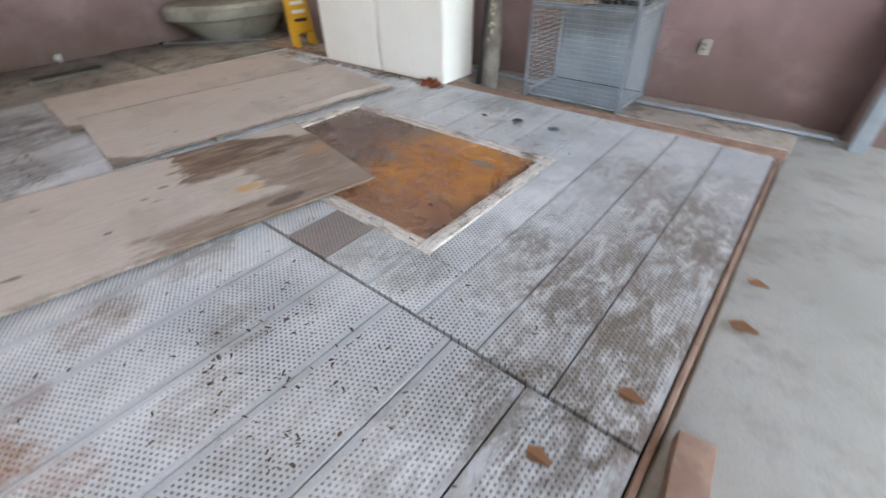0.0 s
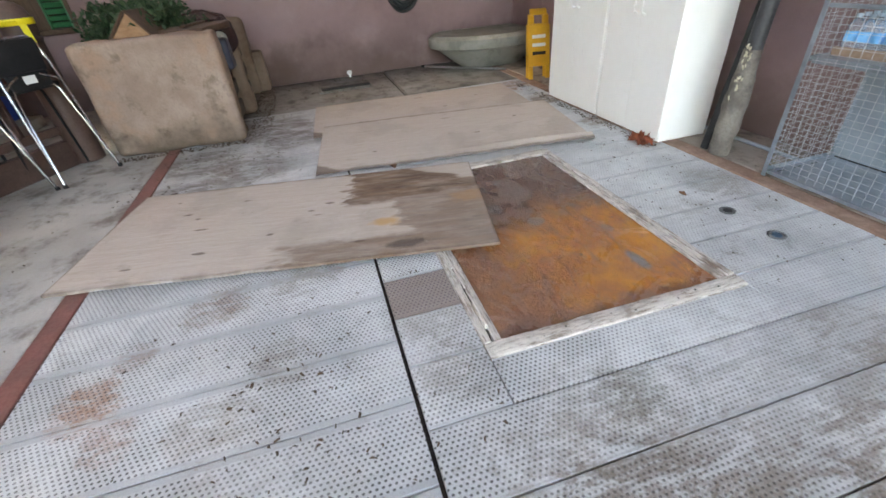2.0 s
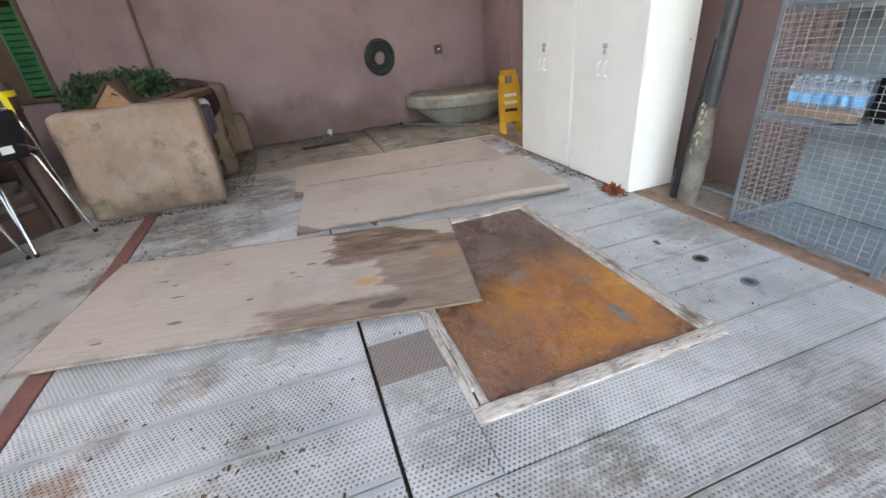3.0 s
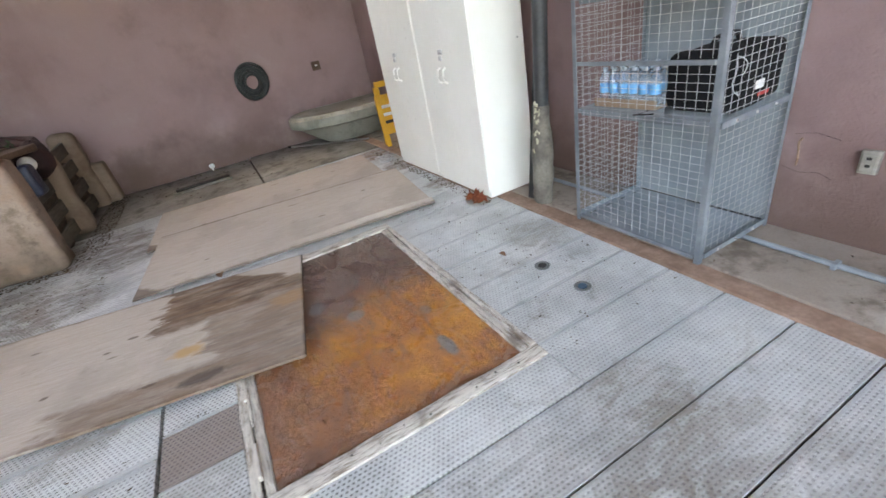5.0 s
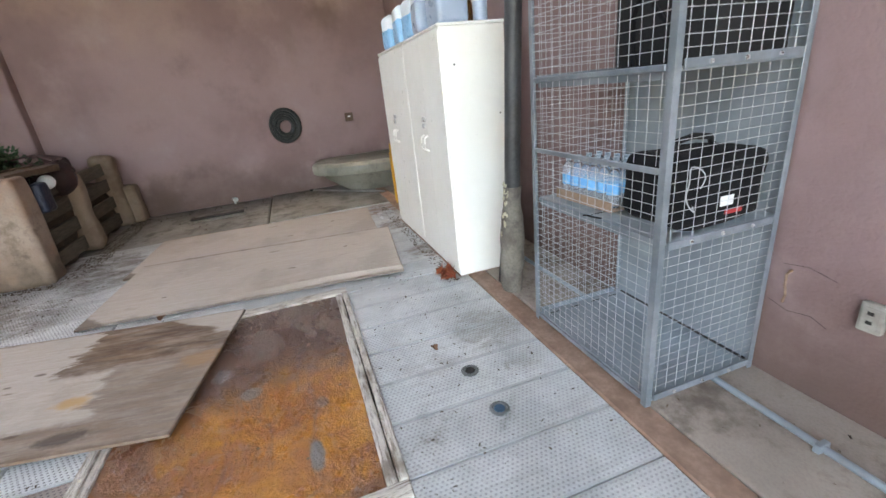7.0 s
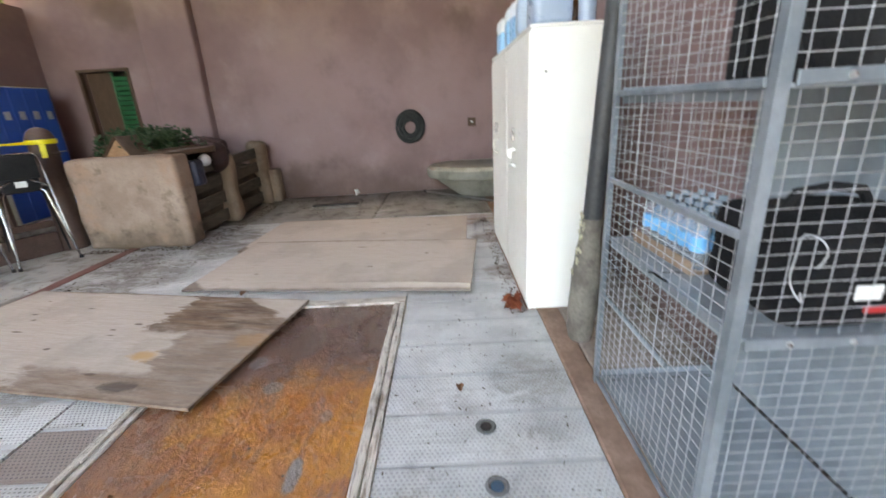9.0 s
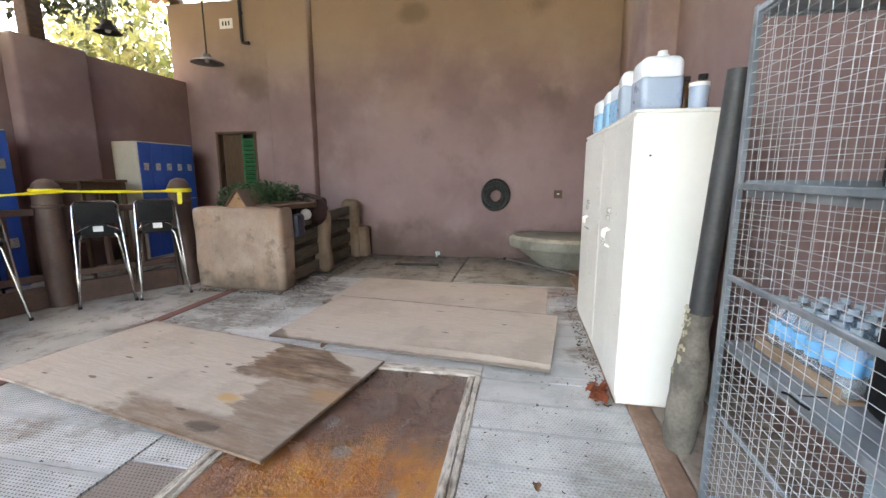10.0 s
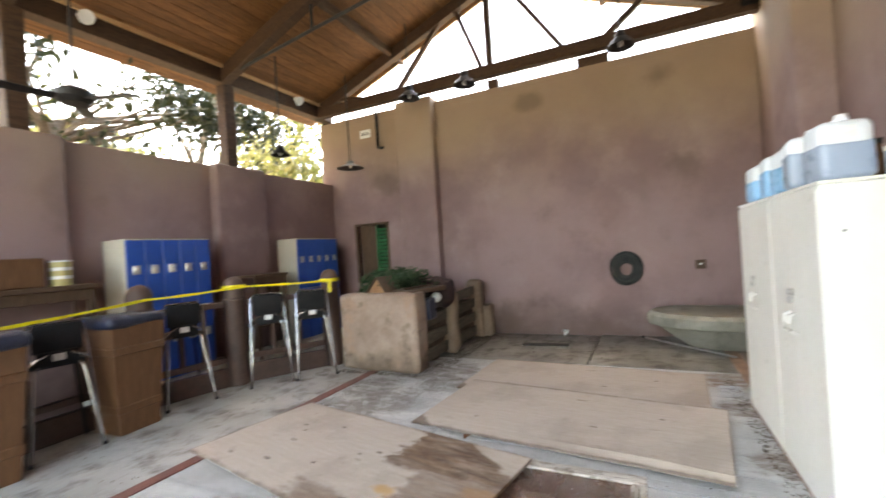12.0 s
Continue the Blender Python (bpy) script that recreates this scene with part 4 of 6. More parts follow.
def rod_truss(x):
    """Timber rafters braced with black iron rods."""
    t = thing("roof_truss", (x, RIDGE_Y, 4.62), "timber rafters with black iron tie rods", "roof truss")
    L, R, H = YL - 0.05 - RIDGE_Y, YR - 0.02 - RIDGE_Y, RIDGE_Z - 4.62
    for s in (L, R):
        part("top_chord", beam((0, s, H - abs(s) * SL - 0.12), (0, 0, H - 0.12), 0.16, 0.24), M["beam"], t)
        part("iron_rod", rod((0, s, 0.02), (0, 0, 0.52), 0.024), M["iron"], t)
        part("strut", rod((0, s * 0.5, 0.28), (0, s * 0.5, H - abs(s) * 0.5 * SL - 0.2), 0.022), M["iron"], t)
    part("king_rod", rod((0, 0, 0.48), (0, 0, H - 0.2), 0.026), M["iron"], t)
    return t


gable_truss(XB + 0.28)
for i, (ya, yb) in enumerate(((0.28, 0.48), (1.85, 2.35))):
    structure("bearing_block_%d" % (i + 1), box((XB - 0.16, ya, 4.43), (XB - 0.02, yb, 4.60), 0.008), M["beam"], "dark timber bearing block on the wall top", "trim")
for x in (-4.96, -2.28, 0.4, 3.1):
    rod_truss(x)
for i, y in enumerate((-1.5, 2.3)):
    structure("purlin_%d" % (i + 1), beam((X0, y, roof_z(y) - 0.07), (X1, y, roof_z(y) - 0.07), 0.09, 0.14), M["beam"], "dark roof purlin", "trim")
for s, nm in ((-1, 1), (1, 2)):
    structure("gable_fascia_%d" % nm, beam((XB - 0.05, RIDGE_Y + s * 4.2, roof_z(RIDGE_Y + 4.2) - 0.03), (XB - 0.05, RIDGE_Y, RIDGE_Z - 0.03), 0.05, 0.16), M["fascia"], "pale timber strip under the roof edge", "trim")
structure("fascia_board", beam((XB + 0.1, YL + 0.04, 4.80), (X1, YL + 0.04, 4.80), 0.03, 0.10), M["fascia"], "pale timber strip along the eave", "trim")

# ---- window in the back wall ----
win = tagged(new("window_1"), "brown-framed window with a green louvred shutter", "window", "", "structure")
win.matrix_basis = pose(XB + 0.03, (W0 + W1) / 2, WZ0)
hw, hh = (W1 - W0) / 2, WZ1 - WZ0
for nm, lo, hi in (("window_frame", (-0.06, -hw - 0.03, hh - 0.02), (0.03, hw + 0.03, hh + 0.025)), ("window_frame", (-0.06, -hw - 0.025, -0.05), (0.03, -hw + 0.02, hh - 0.02)),
                   ("window_frame", (-0.06, hw - 0.02, -0.05), (0.03, hw + 0.025, hh - 0.02)), ("window_sill", (-0.08, -hw + 0.02, -0.06), (0.08, hw - 0.02, 0.0))):
    part(nm, box(lo, hi, 0.006), M["doorwood"], win)
part("board", box((-0.10, -hw + 0.06, 0.0), (-0.06, 0.085, hh - 0.02), 0.004), M["doorwood"], win, "brown board in the window")
part("shutter_frame", add_box(box((-0.06, 0.085, 0.0), (-0.02, 0.11, hh - 0.02), 0.004), (-0.06, hw - 0.06, 0.0), (-0.02, hw - 0.02, hh - 0.02), 0.004), M["green"], win, "green shutter frame")
for i in range(14):
    z = 0.05 + i * 0.075
    part("slat", box((-0.012, 0.11, -0.030), (0.012, hw - 0.06, 0.030), 0.003, pose(-0.04, 0, z, 0, 35, 0)), M["green"], win)
# no room is built: a near-black sheet paints the darkness behind the shutter
structure("window_backing", box((T - 0.02, W0, WZ0), (T, W1, WZ1)), M["subfloor"], "near-black sheet standing for the unlit space behind the window", "wall")


# ---- floor hatch and boards ----
HX0, HX1, HY0, HY1 = -3.06, -1.235, 1.375, 2.525
hatch = thing("floor_hatch", (0, 0, 0), "rusted orange steel hatch plate in a peeled white timber frame", "hatch")
part("plate", box((HX0, HY0, -0.03), (HX1, HY1, -0.006), 0.003), M["rust"], hatch)
for lo, hi in (((HX0 - 0.10, HY0 - 0.09, -0.03), (HX0, HY1 + 0.09, 0.010)), ((HX1, HY0 - 0.09, -0.03), (HX1 + 0.085, HY1 + 0.09, 0.006)),
               ((HX0, HY0 - 0.09, -0.03), (HX1, HY0 - 0.050, 0.008)), ((HX0, HY0 - 0.040, -0.03), (HX1, HY0, 0.004)),
               ((HX0, HY1, -0.03), (HX1, HY1 + 0.045, 0.004)), ((HX0, HY1 + 0.052, -0.03), (HX1, HY1 + 0.09, 0.009))):
    part("frame_board", rough_block(lo, hi, 0.09, 0.006, 0.005, lo[0] * 7 + lo[1]), M["framewood"] if hi[0] - lo[0] < 0.2 else M["framewood_x"], hatch)


for k, (xa, xb, y0, w) in enumerate(((-2.02, -1.62, HY0 - 0.046, 0.012), (-1.95, -1.80, HY0 - 0.062, 0.02), (-1.50, -1.32, HY0 - 0.050, 0.014))):
    part("splinter", rough_block((xa, y0, 0.0), (xb, y0 + w, 0.016 + 0.006 * k), 0.03, 0.003, 0.004, 31.0 + k), M["framewood_x"], hatch, "splintered sliver of the frame")
# solid near-black strip paints the shade between the two frame boards
part("rot_gap", rough_block((HX0, HY0 - 0.052, -0.03), (HX1 - 0.05, HY0 - 0.038, -0.004), 0.05, 0.002, 0.003, 44.0), M["subfloor"], hatch, "near-black strip standing for the shade in the frame gap")


for k in range(10):
    part("nail", lathe([(0, 0), (0.006, 0), (0.005, 0.003), (0, 0.0035)], 8, pose(HX1 + 0.03 + 0.02 * (k % 2), HY0 + 0.06 + 0.115 * k, 0.004)), M["iron"], hatch)


def plywood(name, corner, along, length, width, thick, lift, material, label, tilt=0.0, rise=0.0, lip=0.0):
    """A sheet whose near right corner lies at corner; along: heading of its long side."""
    d = Vector((math.cos(along), math.sin(along)))
    n = Vector((-d.y, d.x))
    c = Vector(corner) - d * length / 2 + n * width / 2
    bm = box((-length / 2, -width / 2, 0), (length / 2, width / 2, thick), 0.003)
    for i in range(1, 16):
        bmesh.ops.bisect_plane(bm, geom=bm.verts[:] + bm.edges[:] + bm.faces[:], plane_co=(-length / 2 + length * i / 16, 0, 0), plane_no=(1, 0, 0))
    for i in range(1, 8):
        bmesh.ops.bisect_plane(bm, geom=bm.verts[:] + bm.edges[:] + bm.faces[:], plane_co=(0, -width / 2 + width * i / 8, 0), plane_no=(0, 1, 0))
    if lip:
        for y in (-0.56, -0.53, -0.50, -0.485, -0.47, -0.44):
            bmesh.ops.bisect_plane(bm, geom=bm.verts[:] + bm.edges[:] + bm.faces[:], plane_co=(0, y, 0), plane_no=(0.06, 1, 0))
    for v in bm.verts:
        if lip:
            k = (v.co.y + 0.06 * v.co.x + 0.485) / 0.045
            v.co.z += lip * max(0.0, 1 - abs(k)) * max(0.0, min(1.0, (v.co.x + 0.1) * 1.2)) + (0.5 * lip * max(0.0, min(1.0, (v.co.x + 0.2))) if k < 0 else 0.0)
        v.co.z += 0.006 * noise.noise(Vector((v.co.x * 1.4, v.co.y * 1.4, lift * 40)))
        edge = max(0.0, -v.co.y / width - 0.35)
        v.co.y += 0.010 * noise.noise(Vector((v.co.x * 5, v.co.y * 5, 3.3))) if abs(v.co.y) > width * 0.49 else 0
        v.co.z += 0.02 * edge * noise.noise(Vector((v.co.x * 2.2, 1.7, lift)))
    body = link(name, bm, material)
    body.matrix_basis = pose(c.x, c.y, lift, rise, tilt, math.degrees(along))
    return tagged(body, label, "plywood sheet", "loose plywood sheets")


plywood("plywood_sheet", (-1.90, 1.648), math.atan2(2.52, 0.50), 2.56, 1.22, 0.018, 0.020, M["ply_wet"], "damp-stained plywood sheet lying over the rusted hatch", -0.35)
plywood("plywood_sheet", (-3.183, 3.107), math.atan2(2.44, 0.288), 2.45, 1.24, 0.016, 0.0195, M["ply"], "weathered grey-tan plywood sheet with a warped edge", 0.0, 1.15, 0.022)
plywood("plywood_sheet", (-4.30, 3.13), math.atan2(2.43, 0.16), 2.44, 1.22, 0.018, 0.008, M["ply_back"], "weathered plywood sheet partly under another sheet", 0.0)


# ---- white cabinets ----
def cabinet(x0, w, label, tilt):
    y0, d, h = 3.47, 0.48, 1.75
    t = thing("metal_cabinet", (x0, y0, 0.015), label, "cabinet", "white cabinets along the wall", tilt)
    body = rough_block((-w, 0.012, 0.0), (0, d, h), 0.06, 0.005, 0.0025, x0)
    for v in body.verts:
        k = math.exp(-((v.co.y - 0.13) / 0.10) ** 2 - ((v.co.z - 0.16) / 0.09) ** 2)
        if v.co.x > -0.02:
            v.co.x -= 0.016 * k - 0.010 * math.exp(-((v.co.y - 0.02) / 0.05) ** 2 - ((v.co.z - 0.10) / 0.12) ** 2)
            v.co.x += 0.006 * math.sin(math.pi * v.co.z / h)
    part("body", body, M["white"], t)
    for y, z in ((d - 0.06, 1.18), (0.10, 1.52)):
        part("screw", lathe([(0, 0), (0.007, 0), (0.005, 0.004), (0, 0.004)], 8, pose(0.004, y, z, 0, 90, 0)), M["iron"], t)
    part("top_cap", box((-w - 0.004, 0.004, h + 0.001), (0.004, d + 0.004, h + 0.022), 0.006), M["white"], t)
    for s in (0, 1):
        a, b = (-w + 0.004, -w / 2 - 0.001) if s == 0 else (-w / 2 + 0.001, -0.004)
        door = part("door", box((a, 0.002, 0.05), (b, 0.0115, h - 0.02), 0.0015), M["white"], t)
        cx = -w / 2 + (0.045 if s else -0.045)
        part("handle", tube([(cx, -0.012, 0.93), (cx, -0.042, 0.945), (cx, -0.047, 0.99), (cx, -0.042, 1.035), (cx, -0.012, 1.05)], 0.009, 8), M["white"], door, "white bow handle")
    part("hasp", add_box(box((-w / 2 - 0.02, -0.028, 1.15), (-w / 2 + 0.03, -0.010, 1.19), 0.004), (-w / 2 - 0.012, -0.034, 1.105), (-w / 2 + 0.018, -0.014, 1.145), 0.006), M["steel"], t, "small steel padlock hasp")
    part("plinth", rough_block((-w + 0.01, 0.005, -0.013), (-0.01, d - 0.02, 0.0), 0.06, 0.003, 0.003, x0), M["rustwood"], t, "rusted bottom edge")
    return t


cabinet(-2.84, 0.885, "tall white metal cabinet with two doors and rusted base", 0.0)
cabinet(-3.755, 0.93, "tall white metal cabinet with two doors beside its twin", 0.6)


def jug(x, y, rz, liquid, level, label, s=1.0):
    t = thing("plastic_jug", (x, y, 1.79), label, "jug", "plastic jugs on the cabinets", rz)
    w, d, h = 0.112 * s, 0.115 * s, 0.30 * s
    part("liquid", box((-w, -d, 0.0), (w, d, level * s), 0.035, segs=4), liquid, t)
    body = box((-w * 0.995, -d * 0.995, level * s - 0.05), (w * 0.995, d * 0.995, h), 0.048, segs=4)
    part("body", body, M["jug"], t, "milky plastic upper part")
    part("neck", lathe([(0.0, h - 0.01), (0.035, h - 0.01), (0.035, h + 0.02), (0.0, h + 0.02)], 14, pose(0.0, 0.02, 0)), M["jug"], t)
    part("cap", lathe([(0, h + 0.018), (0.028, h + 0.018), (0.026, h + 0.042), (0, h + 0.045)], 14, pose(0.0, 0.02, 0)), M["label"], t)
    part("label", box((w * 0.97, -0.055 * s, 0.205 * s), (w * 0.97 + 0.004, 0.035 * s, 0.265 * s), 0.001), M["label"], t, "white paper label")
    part("grip", tube([(-w + 0.05, -0.05, h - 0.01), (-w + 0.05, -0.03, h + 0.012), (-w + 0.05, 0.03, h + 0.012), (-w + 0.05, 0.05, h - 0.01)], 0.009, 8), M["jug"], t)
    return t


jug(-3.03, 3.625, 4, M["juggrey"], 0.20, "translucent jug two-thirds full of grey-blue liquid", 1.0)
jug(-3.36, 3.60, -6, M["juggrey"], 0.22, "translucent jug of grey-blue liquid")
jug(-3.66, 3.61, 8, M["jugblue"], 0.20, "translucent jug of light blue liquid", 0.95)
jug(-4.02, 3.62, -3, M["jugblue"], 0.21, "translucent jug of bright blue liquid")
jug(-4.38, 3.60, 5, M["jugblue"], 0.19, "translucent jug of bright blue liquid", 0.95)
can = thing("paint_can", (-2.90, 3.81, 1.79), "small grey plastic tub with a white lid", "tub")
part("body", lathe([(0, 0), (0.047, 0), (0.050, 0.115), (0, 0.115)], 18), M["juggrey"], can)
part("lid", lathe([(0, 0.115), (0.053, 0.115), (0.053, 0.135), (0, 0.137)], 18), M["label"], can, "white lid")
for dx, dy in ((-0.10, 0.05), (-0.16, -0.02)):
    b = thing("glass_bottle", (-2.90 + dx, 3.81 + dy, 1.79), "small amber glass bottle with a dark cap", "bottle", "amber bottles")
    part("body", lathe([(0, 0), (0.035, 0), (0.037, 0.12), (0.020, 0.155), (0.019, 0.175), (0, 0.175)], 16), M["amber"], b)
    part("cap", lathe([(0, 0.172), (0.025, 0.172), (0.025, 0.20), (0, 0.20)], 14), M["black"], b)

# ---- leaning pipe ----
pipe = thing("leaning_pipe", (-2.455, 3.72, 0.012), "grey leaning pipe with a weathered sleeve round its foot", "pipe")
lean = look((0, 0, 0), (0.02, 0.09, 1.92)) @ pose(0, 0, 0, 180, 0, 0)
part("tube", lathe([(0, 0.45), (0.052, 0.45), (0.050, 1.88), (0.043, 1.88), (0.043, 1.6), (0, 1.6)], 24, lean), M["pipe"], pipe)
prof = [(0, 0.0)] + [(0.062 + 0.017 * math.sin(0.5 + min(1, z / 0.62) * (math.pi - 0.5)) + 0.004 * math.sin(z * 37), z) for z in [0.06 * i for i in range(12)]] + [(0.060, 0.74), (0.0, 0.745)]
sl = lathe(prof, 24, lean)
for v in sl.verts:
    v.co.x += 0.012 * noise.noise(v.co * 9)
    v.co.y += 0.012 * noise.noise(v.co * 9 + Vector((4, 0, 0)))
    v.co.z = max(v.co.z, -0.004)
part("sleeve", sl, M["sleeve"], pipe, "weathered grey sleeve")
fl = bmesh.new()
for i in range(26):
    z, a = random.uniform(0.42, 0.78), random.uniform(-1.4, -0.7)
    p = lean @ Vector(((0.064 + 0.026 * max(0, 1 - (z - 0.38) / 0.24)) * math.cos(a), (0.064 + 0.026 * max(0, 1 - (z - 0.38) / 0.24)) * math.sin(a), z))
    add_box(fl, (-0.006, -0.003, -0.012), (0.006, 0.003, 0.012), 0.002, Matrix.Translation(p) @ pose(0, 0, 0, random.uniform(-40, 40), random.uniform(-40, 40), random.uniform(0, 180)))
tagged(part("flaking_paint", fl, M["flake"], pipe, "flakes of pale paint"), kind="stuff")
strip = thing("rubber_strip", (-2.575, 3.70, 0.012), "dark flat rubber strip standing behind the pipe", "strip")
part("blade", box((-0.03, -0.012, 0.0), (0.03, 0.012, 1.2), 0.006, pose(0, 0, 0, -6, 3, 10)), M["rubber"], strip)


# ---- wire cage locker ----
CX0, CX1, CY0, CY1, CH = -2.03, -1.135, 3.66, 4.29, 2.0
cage = thing("wire_cage_locker", (0, 0, 0.012), "galvanised wire-mesh storage locker with shelves", "wire locker")
for x in (CX0, CX1):
    for y in (CY0, CY1):
        sx, sy = (1 if x == CX0 else -1), (1 if y == CY0 else -1)
        p = box((min(x, x + sx * 0.031), min(y, y + sy * 0.004), 0), (max(x, x + sx * 0.031), max(y, y + sy * 0.004), CH), 0.001)
        add_box(p, (min(x, x + sx * 0.004), min(y, y + sy * 0.031), 0), (max(x, x + sx * 0.004), max(y, y + sy * 0.031), CH), 0.001)
        part("corner_post", p, M["galv_frame"], cage)
for z in (0.03, 0.76, 1.37, 1.985):
    nm = "shelf" if 0.5 < z < 1.5 else ("floor_pan" if z < 0.5 else "top_panel")
    part(nm, box((CX0 + 0.006, CY0 + 0.03, z - 0.012), (CX1 - 0.006, CY1 - 0.006, z), 0.002), M["galv"], cage)
for z in (0.76, 1.37):
    part("shelf_lip", box((CX0 + 0.036, CY0 + 0.026, z - 0.034), (CX1 - 0.036, CY0 + 0.0295, z + 0.002), 0.001), M["galv_frame"], cage, "folded shelf edge")
    part("seam_cover", box((-1.592, CY0 + 0.05, z + 0.0005), (-1.586, CY1 - 0.02, z + 0.0025), 0.0), M["iron"], cage, "dark seam between shelf sheets")
part("cable_tie", tube([(-1.60, CY0 + 0.012, 0.762), (-1.585, CY0 + 0.020, 0.765), (-1.52, CY0 + 0.012, 0.772), (-1.47, CY0 + 0.008, 0.781)], 0.004, 6), M["black"], cage, "black cable tie")
for y in (CY0 + 0.1, CY0 + 0.25, CY0 + 0.4, CY0 + 0.53):
    part("back_slot", box((CX0 + 0.05, y - 0.03, 0.0305), (CX0 + 0.056, y + 0.03, 0.032), 0.0), M["iron"], cage)
part("floor_seam", box((CX0 + 0.03, CY1 - 0.018, 0.030), (CX1 - 0.03, CY1 - 0.006, 0.036), 0.0), M["iron"], cage, "dark gap along the back of the floor pan")
part("back_panel", box((CX0 + 0.006, CY1 - 0.005, 0.03), (CX1 - 0.006, CY1 - 0.002, CH - 0.03), 0.0), M["galv"], cage)
for z in (0.035, 1.03, 1.375, 1.98):
    part("front_rail", box((CX0 + 0.035, CY0 - 0.003, z - 0.011), (CX1 - 0.035, CY0 + 0.012, z + 0.011), 0.003), M["galv_frame"], cage)
for x in (CX0, CX1):
    for z in (0.04, 0.745, 1.38, 1.98):
        part("side_rail", box((x - 0.005, CY0 + 0.04, z - 0.016), (x + 0.005, CY1 - 0.04, z + 0.016), 0.002), M["galv_frame"], cage)
        for y in (CY0 + 0.15, CY0 + 0.31, CY0 + 0.47):
            part("bolt", lathe([(0, 0), (0.009, 0), (0.007, 0.006), (0, 0.007)], 8, pose(x + (0.005 if x == CX1 else -0.005), y, z, 0, 90 if x == CX1 else -90, 0)), M["steel"], cage)


def wire_panel(a, b, z0, z1, across, up, r=0.0012):
    """Crossing wires between two posts, one panel."""
    bm = bmesh.new()
    a, b = Vector((*a, 0)), Vector((*b, 0))
    L = (b - a).length
    d = (b - a) / L
    side = Vector((-d.y, d.x, 0)) * 0.0035
    k = round(L / across)
    for i in range(1, k):
        p = a + d * (L * i / k)
        add_rod(bm, p + side + Vector((0, 0, z0)), p + side + Vector((0, 0, z1)), r, 5)
    k = round((z1 - z0) / up)
    for i in range(1, k):
        z = z0 + (z1 - z0) * i / k
        add_rod(bm, a - side + Vector((0, 0, z)), b - side + Vector((0, 0, z)), r, 5)
    return bm


for z0, z1 in ((0.05, 1.017), (1.043, 1.36), (1.39, 1.97)):
    part("wire_mesh", wire_panel((CX0 + 0.01, CY0 + 0.016), (CX1 - 0.01, CY0 + 0.016), z0, z1, 0.056, 0.0385), M["wire"], cage, "front wire mesh")
for x in (CX0 + 0.012, CX1 - 0.012):
    for z0, z1 in ((0.05, 0.73), (0.76, 1.36), (1.39, 1.97)):
        part("wire_mesh", wire_panel((x, CY0 + 0.01), (x, CY1 - 0.01), z0, z1, 0.056, 0.0385), M["wire"], cage, "side wire mesh")

# bottles on the shelf
pack = thing("water_bottle_pack", (-1.76, 3.925, 0.775), "shrink-wrapped pack of clear water bottles with blue labels", "bottle pack", "", 2)
part("tray", add_box(box((-0.21, -0.145, 0.0), (0.21, 0.145, 0.012), 0.002), (-0.21, -0.147, 0.0), (0.21, -0.143, 0.05)), M["card"], pack, "cardboard tray")
proto = None
for i in range(6):
    for j in range(4):
        x, y = (i - 2.5) * 0.067, (j - 1.5) * 0.067
        if proto is None:
            bt = part("bottle", lathe([(0, 0), (0.030, 0), (0.032, 0.02), (0.032, 0.06), (0.0305, 0.062), (0.0305, 0.118), (0.032, 0.122), (0.032, 0.14), (0.022, 0.172), (0.0125, 0.182), (0.0125, 0.188), (0, 0.188)], 14), M["water"], pack)
            lb = part("label", lathe([(0.0318, 0.064), (0.0322, 0.066), (0.0322, 0.114), (0.0318, 0.116)], 14), M["bluelabel"], bt, "sky blue label")
            cp = part("cap", lathe([(0, 0.188), (0.015, 0.186), (0.015, 0.204), (0, 0.205)], 12), M["clearcap"], bt, "clear cap")
            proto = (bt, lb, cp)
        else:
            bt = new("bottle", proto[0].data)
            bt.parent = pack
            for o, nm, txt in ((proto[1], "label", "sky blue label"), (proto[2], "cap", "clear cap")):
                c = new(nm, o.data)
                c.parent = bt
                tagged(c, txt)
        bt.matrix_basis = pose(x, y, 0.013)

case = thing("equipment_bag", (-1.38, 4.02, 0.772), "black padded equipment bag with handle, cord and white tag", "bag", "", 0)
bag = rough_block((-0.15, -0.20, 0.0), (0.215, 0.22, 0.285), 0.07, 0.05, 0.014, 3.0)
part("body", bag, M["fabric"], case)
part("handle", tube([(0.03, -0.12, 0.275), (0.03, -0.09, 0.325), (0.03, 0.0, 0.338), (0.03, 0.09, 0.325), (0.03, 0.12, 0.275)], 0.014, 8), M["black"], case)
part("tag", box((0.225, -0.055, 0.088), (0.229, 0.012, 0.128), 0.001), M["label"], case, "white paper tag")
part("stripe", box((0.222, -0.02, 0.05), (0.226, 0.07, 0.066), 0.001), M["red"], case, "red stripe")
part("cord", tube([(0.215 + 0.012 * math.sin(a * 3), -0.185 + 0.032 * math.cos(a) + 0.012 * math.sin(2 * a), 0.175 + 0.085 * math.sin(a)) for a in [2 * math.pi * i / 26 for i in range(24)]], 0.0022, 6), M["wire"], case, "pale looped cord")
part("zip", tube([(0.222, -0.17, 0.22), (0.226, 0.0, 0.235), (0.222, 0.18, 0.22)], 0.004, 5), M["black"], case)
upper = thing("equipment_case", (-1.46, 4.06, 1.382), "black plastic equipment case with straps on the upper shelf", "case")
part("body", box((-0.24, -0.17, 0.0), (0.28, 0.19, 0.33), 0.03, segs=3), M["black"], upper)
part("lid", box((-0.245, -0.175, 0.335), (0.285, 0.195, 0.42), 0.03, segs=3), M["black"], upper)
